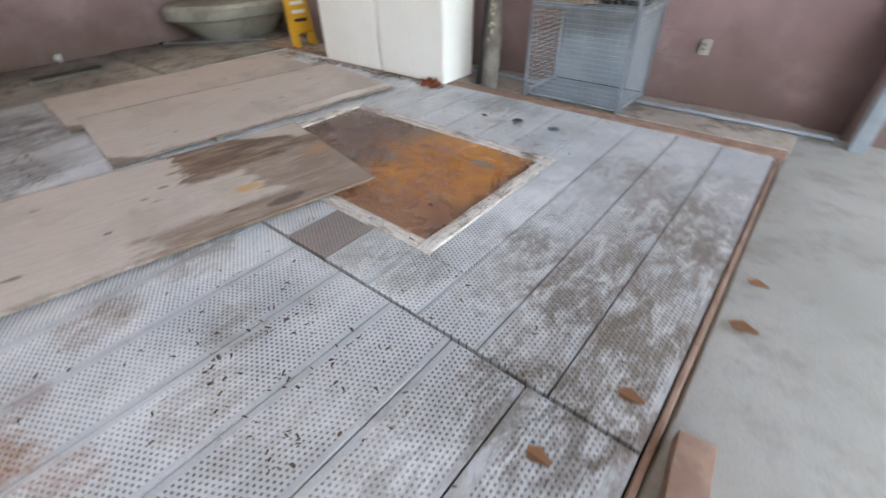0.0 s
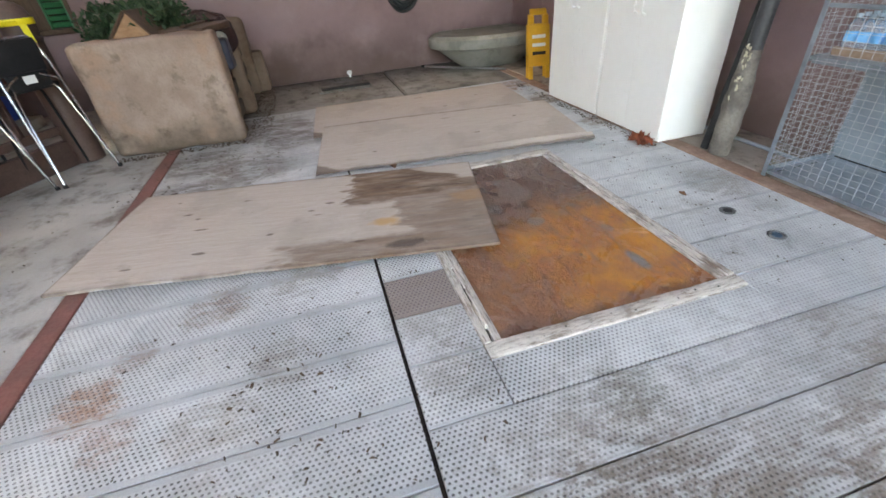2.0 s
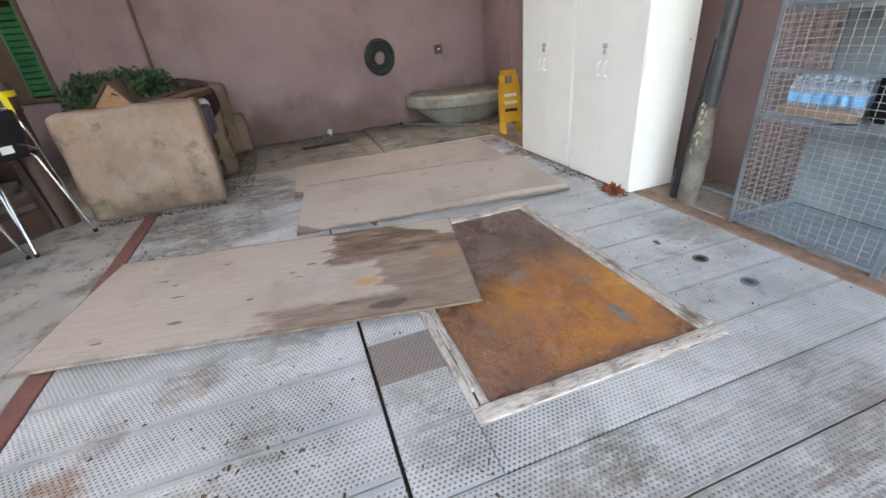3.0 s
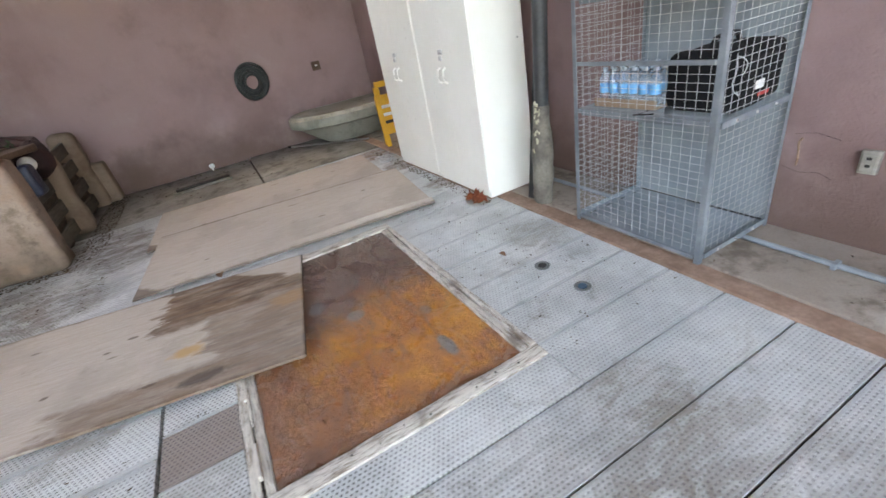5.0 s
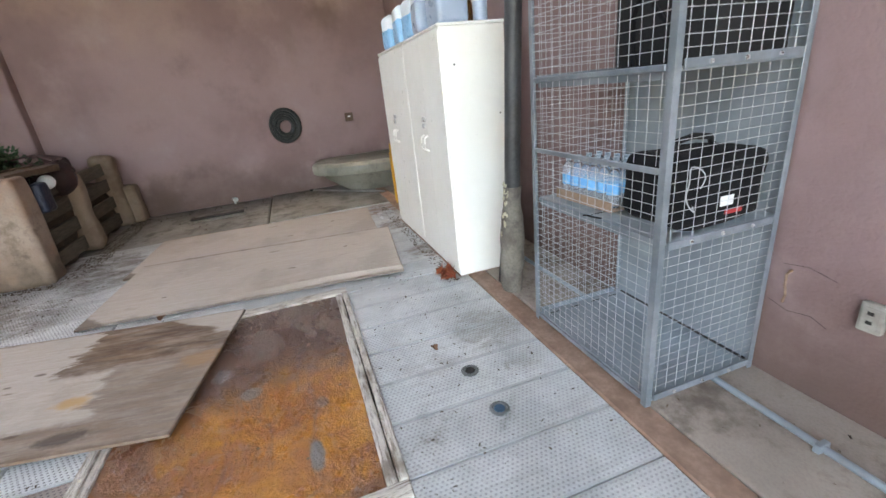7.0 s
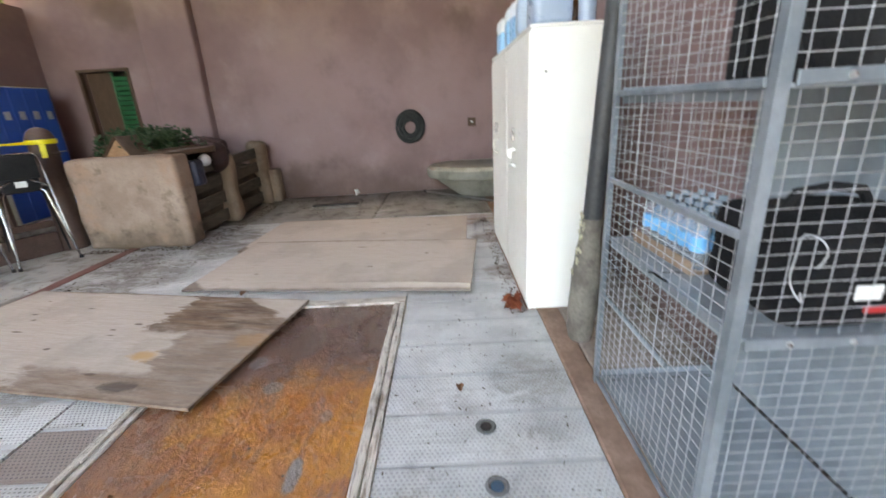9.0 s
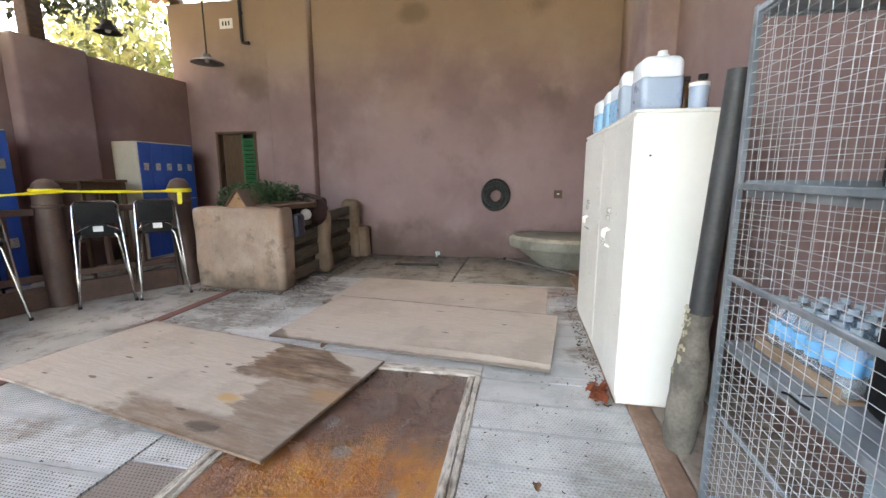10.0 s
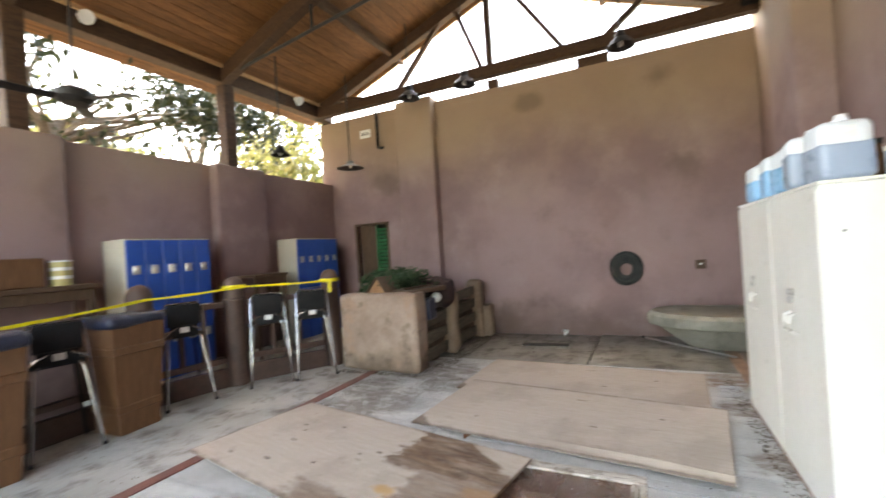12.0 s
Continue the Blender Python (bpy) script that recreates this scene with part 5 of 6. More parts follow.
for y in (-0.08, 0.10):
    part("latch", box((0.28, y - 0.02, 0.27), (0.295, y + 0.02, 0.36), 0.004), M["steel"], upper, "steel latch")
part("strap", tube([(-0.1, -0.18, 0.02), (-0.1, -0.19, 0.2), (-0.05, -0.195, 0.3), (0.1, -0.19, 0.12), (0.14, -0.18, 0.02)], 0.010, 6), M["fabric"], upper)

# ---- right wall fittings ----
o = thing("wall_outlet", (-0.765, YR - 0.02, 0.405), "weathered beige double socket box on the wall", "socket")
part("box", box((-0.038, -0.030, 0.005), (0.038, 0.0, 0.122), 0.008, segs=2), M["outlet"], o)
part("face", box((-0.028, -0.034, 0.02), (0.028, -0.030, 0.108), 0.002), M["outlet"], o)
for z in (0.042, 0.078):
    part("socket", box((-0.010, -0.036, z), (0.010, -0.034, z + 0.014), 0.001), M["iron"], o)
h = thing("wall_hook", (-1.06, YR - 0.02, 0.44), "small rusted hook on the wall", "hook")
part("hook", tube([(0, 0, 0.10), (0.0, -0.03, 0.09), (0.01, -0.045, 0.05), (0.01, -0.03, 0.0), (0.015, -0.05, -0.03)], 0.0055, 8), M["rustwood"], h)
for k, pts in enumerate((((-1.10, 0.56), (-1.00, 0.575), (-0.90, 0.55)), ((-1.13, 0.38), (-1.05, 0.355), (-0.96, 0.37), (-0.90, 0.345)))):
    ck = thing("plaster_crack", (0, YR - 0.0205, 0), "thin dark crack in the mauve plaster", "crack", "cracks round the wall hook")
    part("line", tube([(x, 0.0, z) for x, z in pts], 0.0009, 5), M["iron"], ck)
cond = thing("floor_conduit", (0, 4.055, 0.027), "thin galvanised conduit along the foot of the wall", "conduit")
part("tube", tube([(-3.0, 0, 0), (-1.4, 0.003, 0), (-0.4, -0.003, 0), (0.28, 0.0, 0)], 0.015, 12), M["galv"], cond)
for x in (-0.7, 0.1):
    part("clip", box((x - 0.012, -0.030, -0.018), (x + 0.012, 0.030, 0.018), 0.003), M["galv"], cond)
for (x, y), lab in (((-1.737, 3.085), "round dark cap in the plank floor"), ((-1.42, 3.098), "round cap with a blue-green middle in the floor")):
    d = thing("pipe_cleanout", (x, y, 0.0), lab, "cleanout", "round cleanouts in the floor")
    part("ring", lathe([(0, 0), (0.045, 0), (0.047, 0.006), (0.036, 0.009), (0.034, 0.004), (0, 0.004)], 22), M["shade"], d)
    part("disc", lathe([(0, 0.004), (0.026, 0.004), (0.024, 0.008), (0, 0.009)], 18), M["iron"] if x < -1.5 else M["teal"], d)

# stand by the corner pier
st = thing("grey_stand", (0.42, 4.02, -0.01), "narrow grey stand with a packet on top", "stand")
part("leg", box((-0.05, -0.05, 0.0), (0.05, 0.05, 0.72), 0.008), M["galv"], st)
part("shelf", box((-0.16, -0.12, 0.721), (0.16, 0.12, 0.745), 0.006), M["galv"], st)
pk = thing("bottled_packet", (0.43, 4.02, 0.737), "blue and white wrapped packet on the grey stand", "packet")
part("body", box((-0.12, -0.09, 0.0), (0.12, 0.09, 0.14), 0.02, segs=2), M["label"], pk)
part("band", box((-0.122, -0.092, 0.03), (0.122, 0.092, 0.085), 0.02, segs=2), M["bluelabel"], pk, "blue printed band")
bk = thing("timber_block", (0.115, 0.93, -0.012), "short splintered timber block at the floor edge", "timber block", "", 6)
part("block", rough_block((-0.04, -0.13, 0.0), (0.07, 0.13, 0.075), 0.04, 0.008, 0.006, 8.0), M["rustwood"], bk)

# ---- back wall fittings ----
hose = thing("hose_coil", (XB + 0.004, 2.395, 1.09), "coiled dark rubber hose hanging on the mauve wall", "hose")
for i in range(15):
    r = 0.115 + 0.021 * (i % 6) + random.uniform(-0.008, 0.008)
    x = 0.024 + 0.030 * (i // 5)
    c = (random.uniform(-0.022, 0.022), random.uniform(-0.028, 0.012))
    part("loop", tube([(x + 0.006 * math.sin(3 * a + i), c[0] + r * 1.02 * math.cos(a), c[1] + r * 1.12 * math.sin(a)) for a in [2 * math.pi * k / 40 for k in range(40)]], 0.0175, 8, True), M["rubber"], hose)
part("peg", rod((0, 0, 0.15), (0.12, 0, 0.155), 0.02), M["iron"], hose)
ob2 = thing("wall_socket", (XB, 3.43, 1.045), "small dark brown socket box on the mauve wall", "socket")
part("box", box((0, -0.065, 0.0), (0.035, 0.065, 0.13), 0.006), M["doorwood"], ob2)
part("face", box((0.035, -0.02, 0.06), (0.04, 0.02, 0.08), 0.001), M["label"], ob2)
sp = thing("wall_spigot", (XB + 0.005, 1.40, 0.0), "small pale spigot at the foot of the wall", "spigot")
part("stub", tube([(0, 0, 0.05), (0.06, 0, 0.06), (0.09, 0.0, 0.05), (0.10, 0.0, 0.02), (0.10, 0, -0.003)], 0.016, 8), M["label"], sp)
part("knob", lathe([(0, 0), (0.035, 0.0), (0.035, 0.015), (0, 0.018)], 10, pose(0.06, 0, 0.075)), M["label"], sp)
part("flange", lathe([(0, 0), (0.04, 0), (0.04, 0.008), (0, 0.01)], 14, pose(0, 0, 0.05, 0, 90, 0)), M["label"], sp)
sg = thing("wall_notice", (XB + 0.03, -2.42, 4.00), "small pale notice plate high on the wall", "notice plate")
part("plate", box((0, -0.13, 0.0), (0.012, 0.13, 0.17), 0.003), M["label"], sg)
for y in (-0.06, 0.0, 0.06):
    part("mark", box((0.012, y - 0.014, 0.05), (0.014, y + 0.014, 0.12), 0.0), M["iron"], sg)
dp = thing("drain_pipe", (XB + 0.03, -2.10, 3.72), "short dark iron pipe with an elbow on the wall", "pipe")
part("tube", tube([(0.05, 0, 0.75), (0.05, 0, 0.08), (0.055, 0.015, 0.02), (0.06, 0.07, 0.0), (0.06, 0.14, 0.0)], 0.028, 10), M["iron"], dp)
part("bracket", box((0.0, -0.02, 0.5), (0.05, 0.02, 0.53), 0.003), M["iron"], dp)

# basin in the corner
basin = thing("stone_basin", (-7.03, 3.68, 0.012), "curved grey-green concrete basin with a thick rim", "basin")
bb, rim = bmesh.new(), bmesh.new()


def oval(bm, rows, n=44):
    rings = [[bm.verts.new((-0.42 + 0.0 + rx * math.cos(a) + 0.42, ry * math.sin(a), z)) for a in (2 * math.pi * k / n for k in range(n))] for rx, ry, z in rows]
    for A, B in zip(rings, rings[1:]):
        for j in range(n):
            bm.faces.new((A[j], A[(j + 1) % n], B[(j + 1) % n], B[j]))
    bm.faces.new(rings[0][::-1])
    bm.faces.new(rings[-1])
    for v in bm.verts:
        v.co.x = min(max(v.co.x, -0.46), 0.9)
        v.co.y = min(v.co.y, 0.55)


oval(bb, ((0.34, 0.52, 0.0), (0.42, 0.66, 0.10), (0.52, 0.82, 0.22), (0.56, 0.88, 0.28)))
oval(rim, ((0.57, 0.90, 0.282), (0.655, 1.00, 0.31), (0.675, 1.02, 0.36), (0.665, 1.01, 0.44), (0.62, 0.95, 0.485), (0.54, 0.84, 0.478), (0.45, 0.70, 0.468)))
part("bowl", bb, M["basin"], basin)
part("rim", rim, M["basin"], basin, "thick rounded rim")
pole = thing("metal_pole", (0, 0, 0.025), "long thin metal pole lying beside the basin", "pole")
part("rod", rod((-7.30, 2.62, 0.005), (-6.30, 3.62, 0.005), 0.014), M["steel"], pole)
part("end_cap", rod((-7.34, 2.58, 0.005), (-7.30, 2.62, 0.005), 0.02), M["black"], pole)

# yellow floor sign, folded and leaning
ws = thing("wet_floor_sign", (-5.50, 3.765, 0.012), "yellow folding floor sign leaning beside the cabinet", "floor sign", "", 82)
for y, a in ((0.0, -11), (0.11, -5)):
    leaf = bmesh.new()
    m = pose(0, y, 0, a, 0, 0)
    for lo, hi in (((-0.15, 0.16), (0.15, 0.66)), ((-0.15, 0.0), (-0.085, 0.159)), ((0.085, 0.0), (0.15, 0.159)), ((-0.135, 0.661), (-0.06, 0.77)), ((0.06, 0.661), (0.135, 0.77)), ((-0.11, 0.771), (0.11, 0.83))):
        add_box(leaf, (lo[0], -0.013, lo[1]), (hi[0], 0.013, hi[1]), 0.008, m)
    lf = part("panel", leaf, M["yellow"], ws)
    for z in (0.30, 0.40, 0.50):
        part("mark", box((-0.09, -0.0155, z), (0.09, -0.0135, z + 0.04), 0.0, m), M["label"] if z > 0.35 else M["iron"], lf)

# drain cover and slab on the back floor
gr = thing("drain_cover", (-6.72, 1.25, 0.0), "raised dark drain cover on the damp slab", "drain cover", "", 3)
part("plate", box((-0.22, -0.40, -0.004), (0.22, 0.36, 0.02), 0.006), M["slab"], gr)
part("bar", box((0.10, -0.36, 0.021), (0.20, 0.34, 0.05), 0.01), M["iron"], gr)


# ---- planter ----
PX, PY0, PY1 = -4.83, -1.20, 0.02
pl = thing("raised_planter", (0, 0, 0.0), "tan plastered raised planter with grey slatted side", "planter")
part("end_wall", rough_block((PX - 0.30, PY0, 0.0), (PX, PY1, 1.035), 0.07, 0.045, 0.018, 1.0), M["planter"], pl)
part("back_wall", rough_block((-7.3, PY0, 0.0), (PX - 0.31, PY0 + 0.15, 0.95), 0.12, 0.04, 0.012, 2.0), M["planter"], pl)
for x, w, h in ((-6.05, 0.22, 0.93), (-7.22, 0.22, 1.0)):
    part("side_post", rough_block((x - w / 2, PY1 - 0.24, 0.0), (x + w / 2, PY1 + 0.03, h), 0.08, 0.07, 0.022, x), M["post_stucco"], pl)
part("buttress", rough_block((-7.42, PY1 - 0.02, 0.0), (-7.2, PY1 + 0.16, 0.55), 0.08, 0.04, 0.012, 5.0), M["post_stucco"], pl)
for xa, xb in ((PX - 0.31, -5.93), (-6.17, -7.10)):
    for i, z in enumerate((0.13, 0.36, 0.59, 0.80)):
        part("slat", beam((xa, PY1 - 0.11 + 0.01 * (i % 2), z), (xb, PY1 - 0.11, z + 0.01 * i), 0.035, 0.155), M["slat"], pl)
fill = rough_block((-7.10, PY0 + 0.16, 0.0), (PX - 0.32, PY1 - 0.14, 0.70), 0.1, 0.04, 0.05, 6.0)
part("soil", fill, M["soil"], pl, "dark soil and mulch")


def leaf_cloud(bm, centre, radii, count, size, rng):
    """Many small folded leaves, thrown loosely round a centre."""
    for _ in range(count):
        d = Vector((rng.gauss(0, 1), rng.gauss(0, 1), rng.gauss(0, 1))).normalized() * rng.random() ** 0.5
        p = Vector(centre) + Vector((d.x * radii[0], d.y * radii[1], d.z * radii[2]))
        q = Euler((rng.uniform(-1.2, 1.2), rng.uniform(-1.2, 1.2), rng.uniform(0, 6.3))).to_matrix()
        s = size * rng.uniform(0.6, 1.35)
        vs = [bm.verts.new(p + q @ Vector(c) * s) for c in ((-0.5, 0, 0), (0, -0.22, 0.06), (0.5, 0, 0), (0, 0.22, 0.06))]
        bm.faces.new(vs[:3])
        bm.faces.new((vs[0], vs[2], vs[3]))


rng = random.Random(4)
shrub = thing("leafy_cuttings", (-5.45, -0.62, 0.70), "heap of green leafy cuttings in the planter", "plant")
bm = bmesh.new()
for c, r, k in (((-0.1, -0.35, 0.30), (0.45, 0.30, 0.20), 420), ((-0.1, 0.1, 0.40), (0.40, 0.28, 0.16), 380), ((0.2, -0.05, 0.42), (0.25, 0.22, 0.12), 200), ((-0.5, 0.3, 0.30), (0.4, 0.25, 0.14), 260), ((0.1, -0.5, 0.24), (0.25, 0.12, 0.12), 130), ((-0.35, -0.15, 0.46), (0.50, 0.50, 0.20), 700), ((0.0, 0.0, 0.52), (0.35, 0.42, 0.10), 320), ((-0.2, -0.45, 0.42), (0.4, 0.25, 0.22), 320)):
    leaf_cloud(bm, c, r, int(k * 1.5), 0.072, rng)
part("leaves", bm, M["fern"], shrub)
for i in range(14):
    a = rng.uniform(0, 6.3)
    p0 = Vector((rng.uniform(-0.4, 0.3), rng.uniform(-0.4, 0.4), 0.0))
    p1 = p0 + Vector((0.3 * math.cos(a), 0.3 * math.sin(a), rng.uniform(0.3, 0.58)))
    part("stem", rod(p0, p1, 0.008, 6, 0.003), M["bark"], shrub)

hut = thing("timber_box", (-5.02, -0.70, 0.99), "gabled raw timber box tipped in the planter", "timber box", "", -12)
gable = bmesh.new()
v = [gable.verts.new(p) for x in (0.0, -0.02) for p in ((x, -0.21, 0.0), (x, 0.21, 0.0), (x, 0.03, 0.235))]
for f in ((0, 1, 2), (5, 4, 3), (0, 3, 4, 1), (1, 4, 5, 2), (2, 5, 3, 0)):
    gable.faces.new([v[i] for i in f])
part("gable", gable, M["crate"], hut, "pale triangular gable end")
part("roof_board", beam((-0.32, -0.10, 0.130), (0.03, -0.10, 0.130), 0.36, 0.02, (0, -0.7, 0.72)), M["doorwood"], hut)
part("roof_board", beam((-0.32, 0.14, 0.130), (0.03, 0.14, 0.130), 0.33, 0.02, (0, 0.80, 0.62)), M["doorwood"], hut)
part("side_board", box((-0.30, 0.20, 0.0), (-0.021, 0.22, 0.03), 0.002), M["crate"], hut)
lg = thing("rough_plank", (-5.15, -0.28, 1.00), "rough brown plank lying across the planter", "plank", "", -14)
part("plank", rough_block((-0.55, -0.22, 0.0), (0.12, 0.24, 0.06), 0.08, 0.012, 0.012, 4.0), M["doorwood"], lg)
part("lath", beam((-0.5, 0.0, 0.075), (0.08, 0.04, 0.075), 0.05, 0.02), M["doorwood"], lg)
duf = thing("maroon_duffel", (-5.98, -0.34, 0.80), "dark maroon cloth bundle on the planter edge", "bundle", "", 98)
sack = rough_block((-0.55, -0.26, -0.02), (0.36, 0.24, 0.25), 0.05, 0.09, 0.075, 9.0)
part("body", sack, M["maroon"], duf)
part("fold", rough_block((0.02, -0.22, 0.14), (0.34, 0.14, 0.33), 0.05, 0.07, 0.06, 19.0), M["maroon"], duf)
part("strap", tube([(-0.35, -0.22, 0.20), (-0.1, -0.25, 0.34), (0.15, -0.24, 0.37), (0.3, -0.27, 0.30)], 0.010, 6), M["maroon"], duf)
ball = thing("white_float", (-5.55, -0.04, 0.90), "small white ball lodged by the slats", "ball")
part("ball", lathe([(0.075 * math.sin(math.pi * i / 8), -0.075 * math.cos(math.pi * i / 8)) for i in range(9)], 16), M["label"], ball)
nb = thing("navy_pouch", (-5.22, 0.0, 0.64), "dark navy pouch hung over the planter corner", "pouch")
part("pouch", rough_block((-0.09, -0.04, 0.0), (0.09, 0.075, 0.30), 0.05, 0.035, 0.015, 2.5), M["bag"], nb)


# ---- fence, tape, stools, bins ----
POSTS = ((-5.04, -1.53), (-3.94, -2.18), (-2.93, -2.42), (-1.35, -2.35))
first = None
for x, y in POSTS:
    if first is None:
        first = thing("bollard_post", (x, y, 0.0), "round brown painted bollard post with a domed top", "post", "bollards along the walkway")
        part("shaft", lathe([(0, 0), (0.135, 0), (0.13, 0.3), (0.125, 1.22), (0, 1.22)], 22), M["post"], first)
        part("collar", lathe([(0.126, 1.08), (0.137, 1.09), (0.137, 1.11), (0.126, 1.12)], 22), M["post"], first)
        part("dome", lathe([(0, 1.221), (0.133, 1.221), (0.13, 1.28), (0.105, 1.345), (0.06, 1.385), (0, 1.40)], 22), M["post"], first)
    else:
        copy_thing(first, pose(x, y, 0.0))
for (xa, ya), (xb, yb) in zip(POSTS, POSTS[1:]):
    f = thing("fence_rail", (0, 0, 0.0), "brown painted rails between the bollards", "fence", "rails between the bollards")
    a, b = Vector((xa, ya, 0)), Vector((xb, yb, 0))
    d = (b - a).normalized() * 0.14
    a, b = a + d, b - d
    for z in (1.05, 0.34):
        part("rail", beam(a + Vector((0, 0, z)), b + Vector((0, 0, z)), 0.06, 0.07), M["post"], f)
    part("kick_board", beam(a + Vector((0, 0, 0.12)), b + Vector((0, 0, 0.12)), 0.08, 0.24), M["post"], f)
    for t in (0.33, 0.67):
        p = a.lerp(b, t)
        part("upright", box((p.x - 0.025, p.y - 0.025, 0.376), (p.x + 0.025, p.y + 0.025, 1.015), 0.004), M["post"], f)

tape = thing("caution_tape", (0, 0, 0.0), "yellow plastic tape strung between the bollards", "tape")


def ribbon(pts, w):
    bm = bmesh.new()
    rows = []
    for i, p in enumerate(pts):
        k = w * (0.5 + 0.12 * math.sin(i * 0.9))
        rows.append([bm.verts.new((p[0], p[1] + dy, p[2] + dz)) for dy, dz in ((0, k), (0.002, k), (0.002, -k), (0, -k))])
    for A, B in zip(rows, rows[1:]):
        for j in range(4):
            bm.faces.new((A[j], A[(j + 1) % 4], B[(j + 1) % 4], B[j]))
    return bm


for (xa, ya), (xb, yb), za, zb in ((POSTS[0], POSTS[1], 1.24, 1.265), (POSTS[1], POSTS[2], 1.265, 1.23), (POSTS[2], POSTS[3], 1.23, 1.13)):
    part("strip", ribbon([(xa + (xb - xa) * t, ya + 0.14 + (yb - ya) * t, za + (zb - za) * t - 0.05 * t * (1 - t)) for t in [i / 14 for i in range(15)]], 0.027), M["tape"], tape)
for (x, y), z in zip(POSTS[:2], (1.24, 1.265)):
    part("wrap", lathe([(0.138, z - 0.025), (0.141, z - 0.02), (0.141, z + 0.02), (0.138, z + 0.025)], 20, pose(x, y, 0)), M["tape"], tape)
part("tail", beam((POSTS[0][0] + 0.11, POSTS[0][1] + 0.10, 1.22), (POSTS[0][0] + 0.14, POSTS[0][1] + 0.12, 1.07), 0.05, 0.004), M["tape"], tape)


def stool(x, y, rz):
    """Chrome-legged stool seen from behind: low black back, seat below it."""
    t = thing("bar_stool", (x, y, 0.0), "bar stool with black plastic back and chrome legs", "stool", "stools along the bollards", rz)
    lean = pose(0, -0.135, 0.83, -7)
    part("backrest", box((-0.175, -0.012, 0.06), (0.175, 0.010, 0.31), 0.010, segs=2, m=lean), M["black"], t)
    part("seat", box((-0.20, -0.50, 0.755), (0.20, -0.11, 0.80), 0.016, segs=2), M["black"], t)
    part("bracket", box((-0.15, -0.135, 0.77), (0.15, -0.10, 0.90), 0.012, segs=2), M["black"], t)
    part("label", box((-0.045, -0.099, 0.815), (0.045, -0.097, 0.875), 0.0), M["label"], t, "white paper label")
    part("frame", tube([(-0.238, -0.012, 0.16), (-0.205, -0.10, 0.95), (-0.192, -0.148, 1.11), (-0.165, -0.155, 1.145), (0.165, -0.155, 1.145), (0.192, -0.148, 1.11), (0.205, -0.10, 0.95), (0.238, -0.012, 0.16)], 0.0125, 10), M["chrome"], t, "bent chrome back frame")
    for s in (-1, 1):
        part("leg", tube([(s * 0.10, -0.12, 0.785), (s * 0.15, -0.11, 0.775), (s * 0.172, -0.095, 0.73), (s * 0.252, 0.03, 0.005)], 0.0125, 10), M["chrome"], t, "chrome rear leg")
        part("front_leg", tube([(s * 0.16, -0.40, 0.76), (s * 0.19, -0.41, 0.70), (s * 0.255, -0.44, 0.005)], 0.0115, 8), M["black"], t)
        part("arm", tube([(s * 0.08, -0.095, 0.88), (s * 0.15, -0.09, 0.845), (s * 0.212, -0.075, 0.80)], 0.010, 8), M["chrome"], t)
        part("foot", lathe([(0, 0), (0.02, 0), (0.018, 0.03), (0, 0.03)], 10, pose(s * 0.252, 0.031, 0)), M["black"], t)
    return t


s0 = stool(-4.035, -1.675, -37)
for x, y, rz in ((-4.445, -1.31, -38), (-3.20, -2.02, -15), (-2.02, -1.92, -8)):
    copy_thing(s0, pose(x, y, 0, 0, 0, rz))


def bin_(x, y, rz, label):
    t = thing("litter_bin", (x, y, 0.0), label, "litter bin", "bins along the walkway", rz)
    for z0, z1, w0, w1 in ((0.0, 0.20, 0.19, 0.20),  (0.28, 0.76, 0.205, 0.235), (0.84, 1.05, 0.238, 0.25)):
        c = bmesh.new()
        bmesh.ops.create_cone(c, cap_ends=True, segments=4, radius1=w0 * 1.414, radius2=w1 * 1.414, depth=z1 - z0)
        b = bmesh.new()
        merge(b, c, pose(0, 0, (z0 + z1) / 2, 0, 0, 45))
        part("panel", b, M["bin"], t)
    for z, w in ((0.24, 0.215), (0.80, 0.25)):
        part("band", box((-w, -w, z - 0.04), (w, w, z + 0.04), 0.01), M["bin"], t)
    lid = rough_block((-0.27, -0.27, 1.03), (0.27, 0.27, 1.13), 0.06, 0.04, 0.02, x * 5)
    part("bag", lid, M["bag"], t, "dark bag folded over the rim")
    return t


bin_(-2.58, -2.08, 4, "brown square litter bin with a dark bag over the rim")
bin_(-1.46, -1.94, 0, "brown square litter bin beside a stool")

# ---- lockers and shelf along the low wall ----
structure("locker_plinth", rough_block((-6.98, YL + 0.002, 0.0), (-2.70, -2.70, 0.13), 0.4, 0.015, 0.004, 3.0), M["walkway"], "grey concrete plinth under the lockers", "trim")


def locker_bank(x1, label):
    t = thing("locker_bank", (x1, -2.86, 0.132), label, "lockers", "blue locker banks")
    w, h, d = 1.09, 1.81, 0.46
    part("carcass", box((-w, -d, 0.0), (0, -0.012, h), 0.006), M["beige"], t, "beige sheet-metal carcass")
    for i in range(5):
        a = -w + 0.006 + i * (w - 0.012) / 5
        b = a + (w - 0.012) / 5 - 0.008
        for z0, z1 in ((0.02, h * 0.5 - 0.006), (h * 0.5 + 0.006, h - 0.015)):
            dr = part("door", box((a, -0.012, z0), (b, 0.008, z1), 0.004), M["blue"], t, "blue locker door")
            cx = (a + b) / 2
            z = z1 - 0.36
            part("handle", add_box(box((cx - 0.045, 0.009, z - 0.06), (cx + 0.045, 0.016, z + 0.05), 0.003), (cx - 0.03, 0.016, z - 0.02), (cx + 0.03, 0.03, z + 0.03), 0.005), M["steel"], dr, "steel recessed handle")
    return t


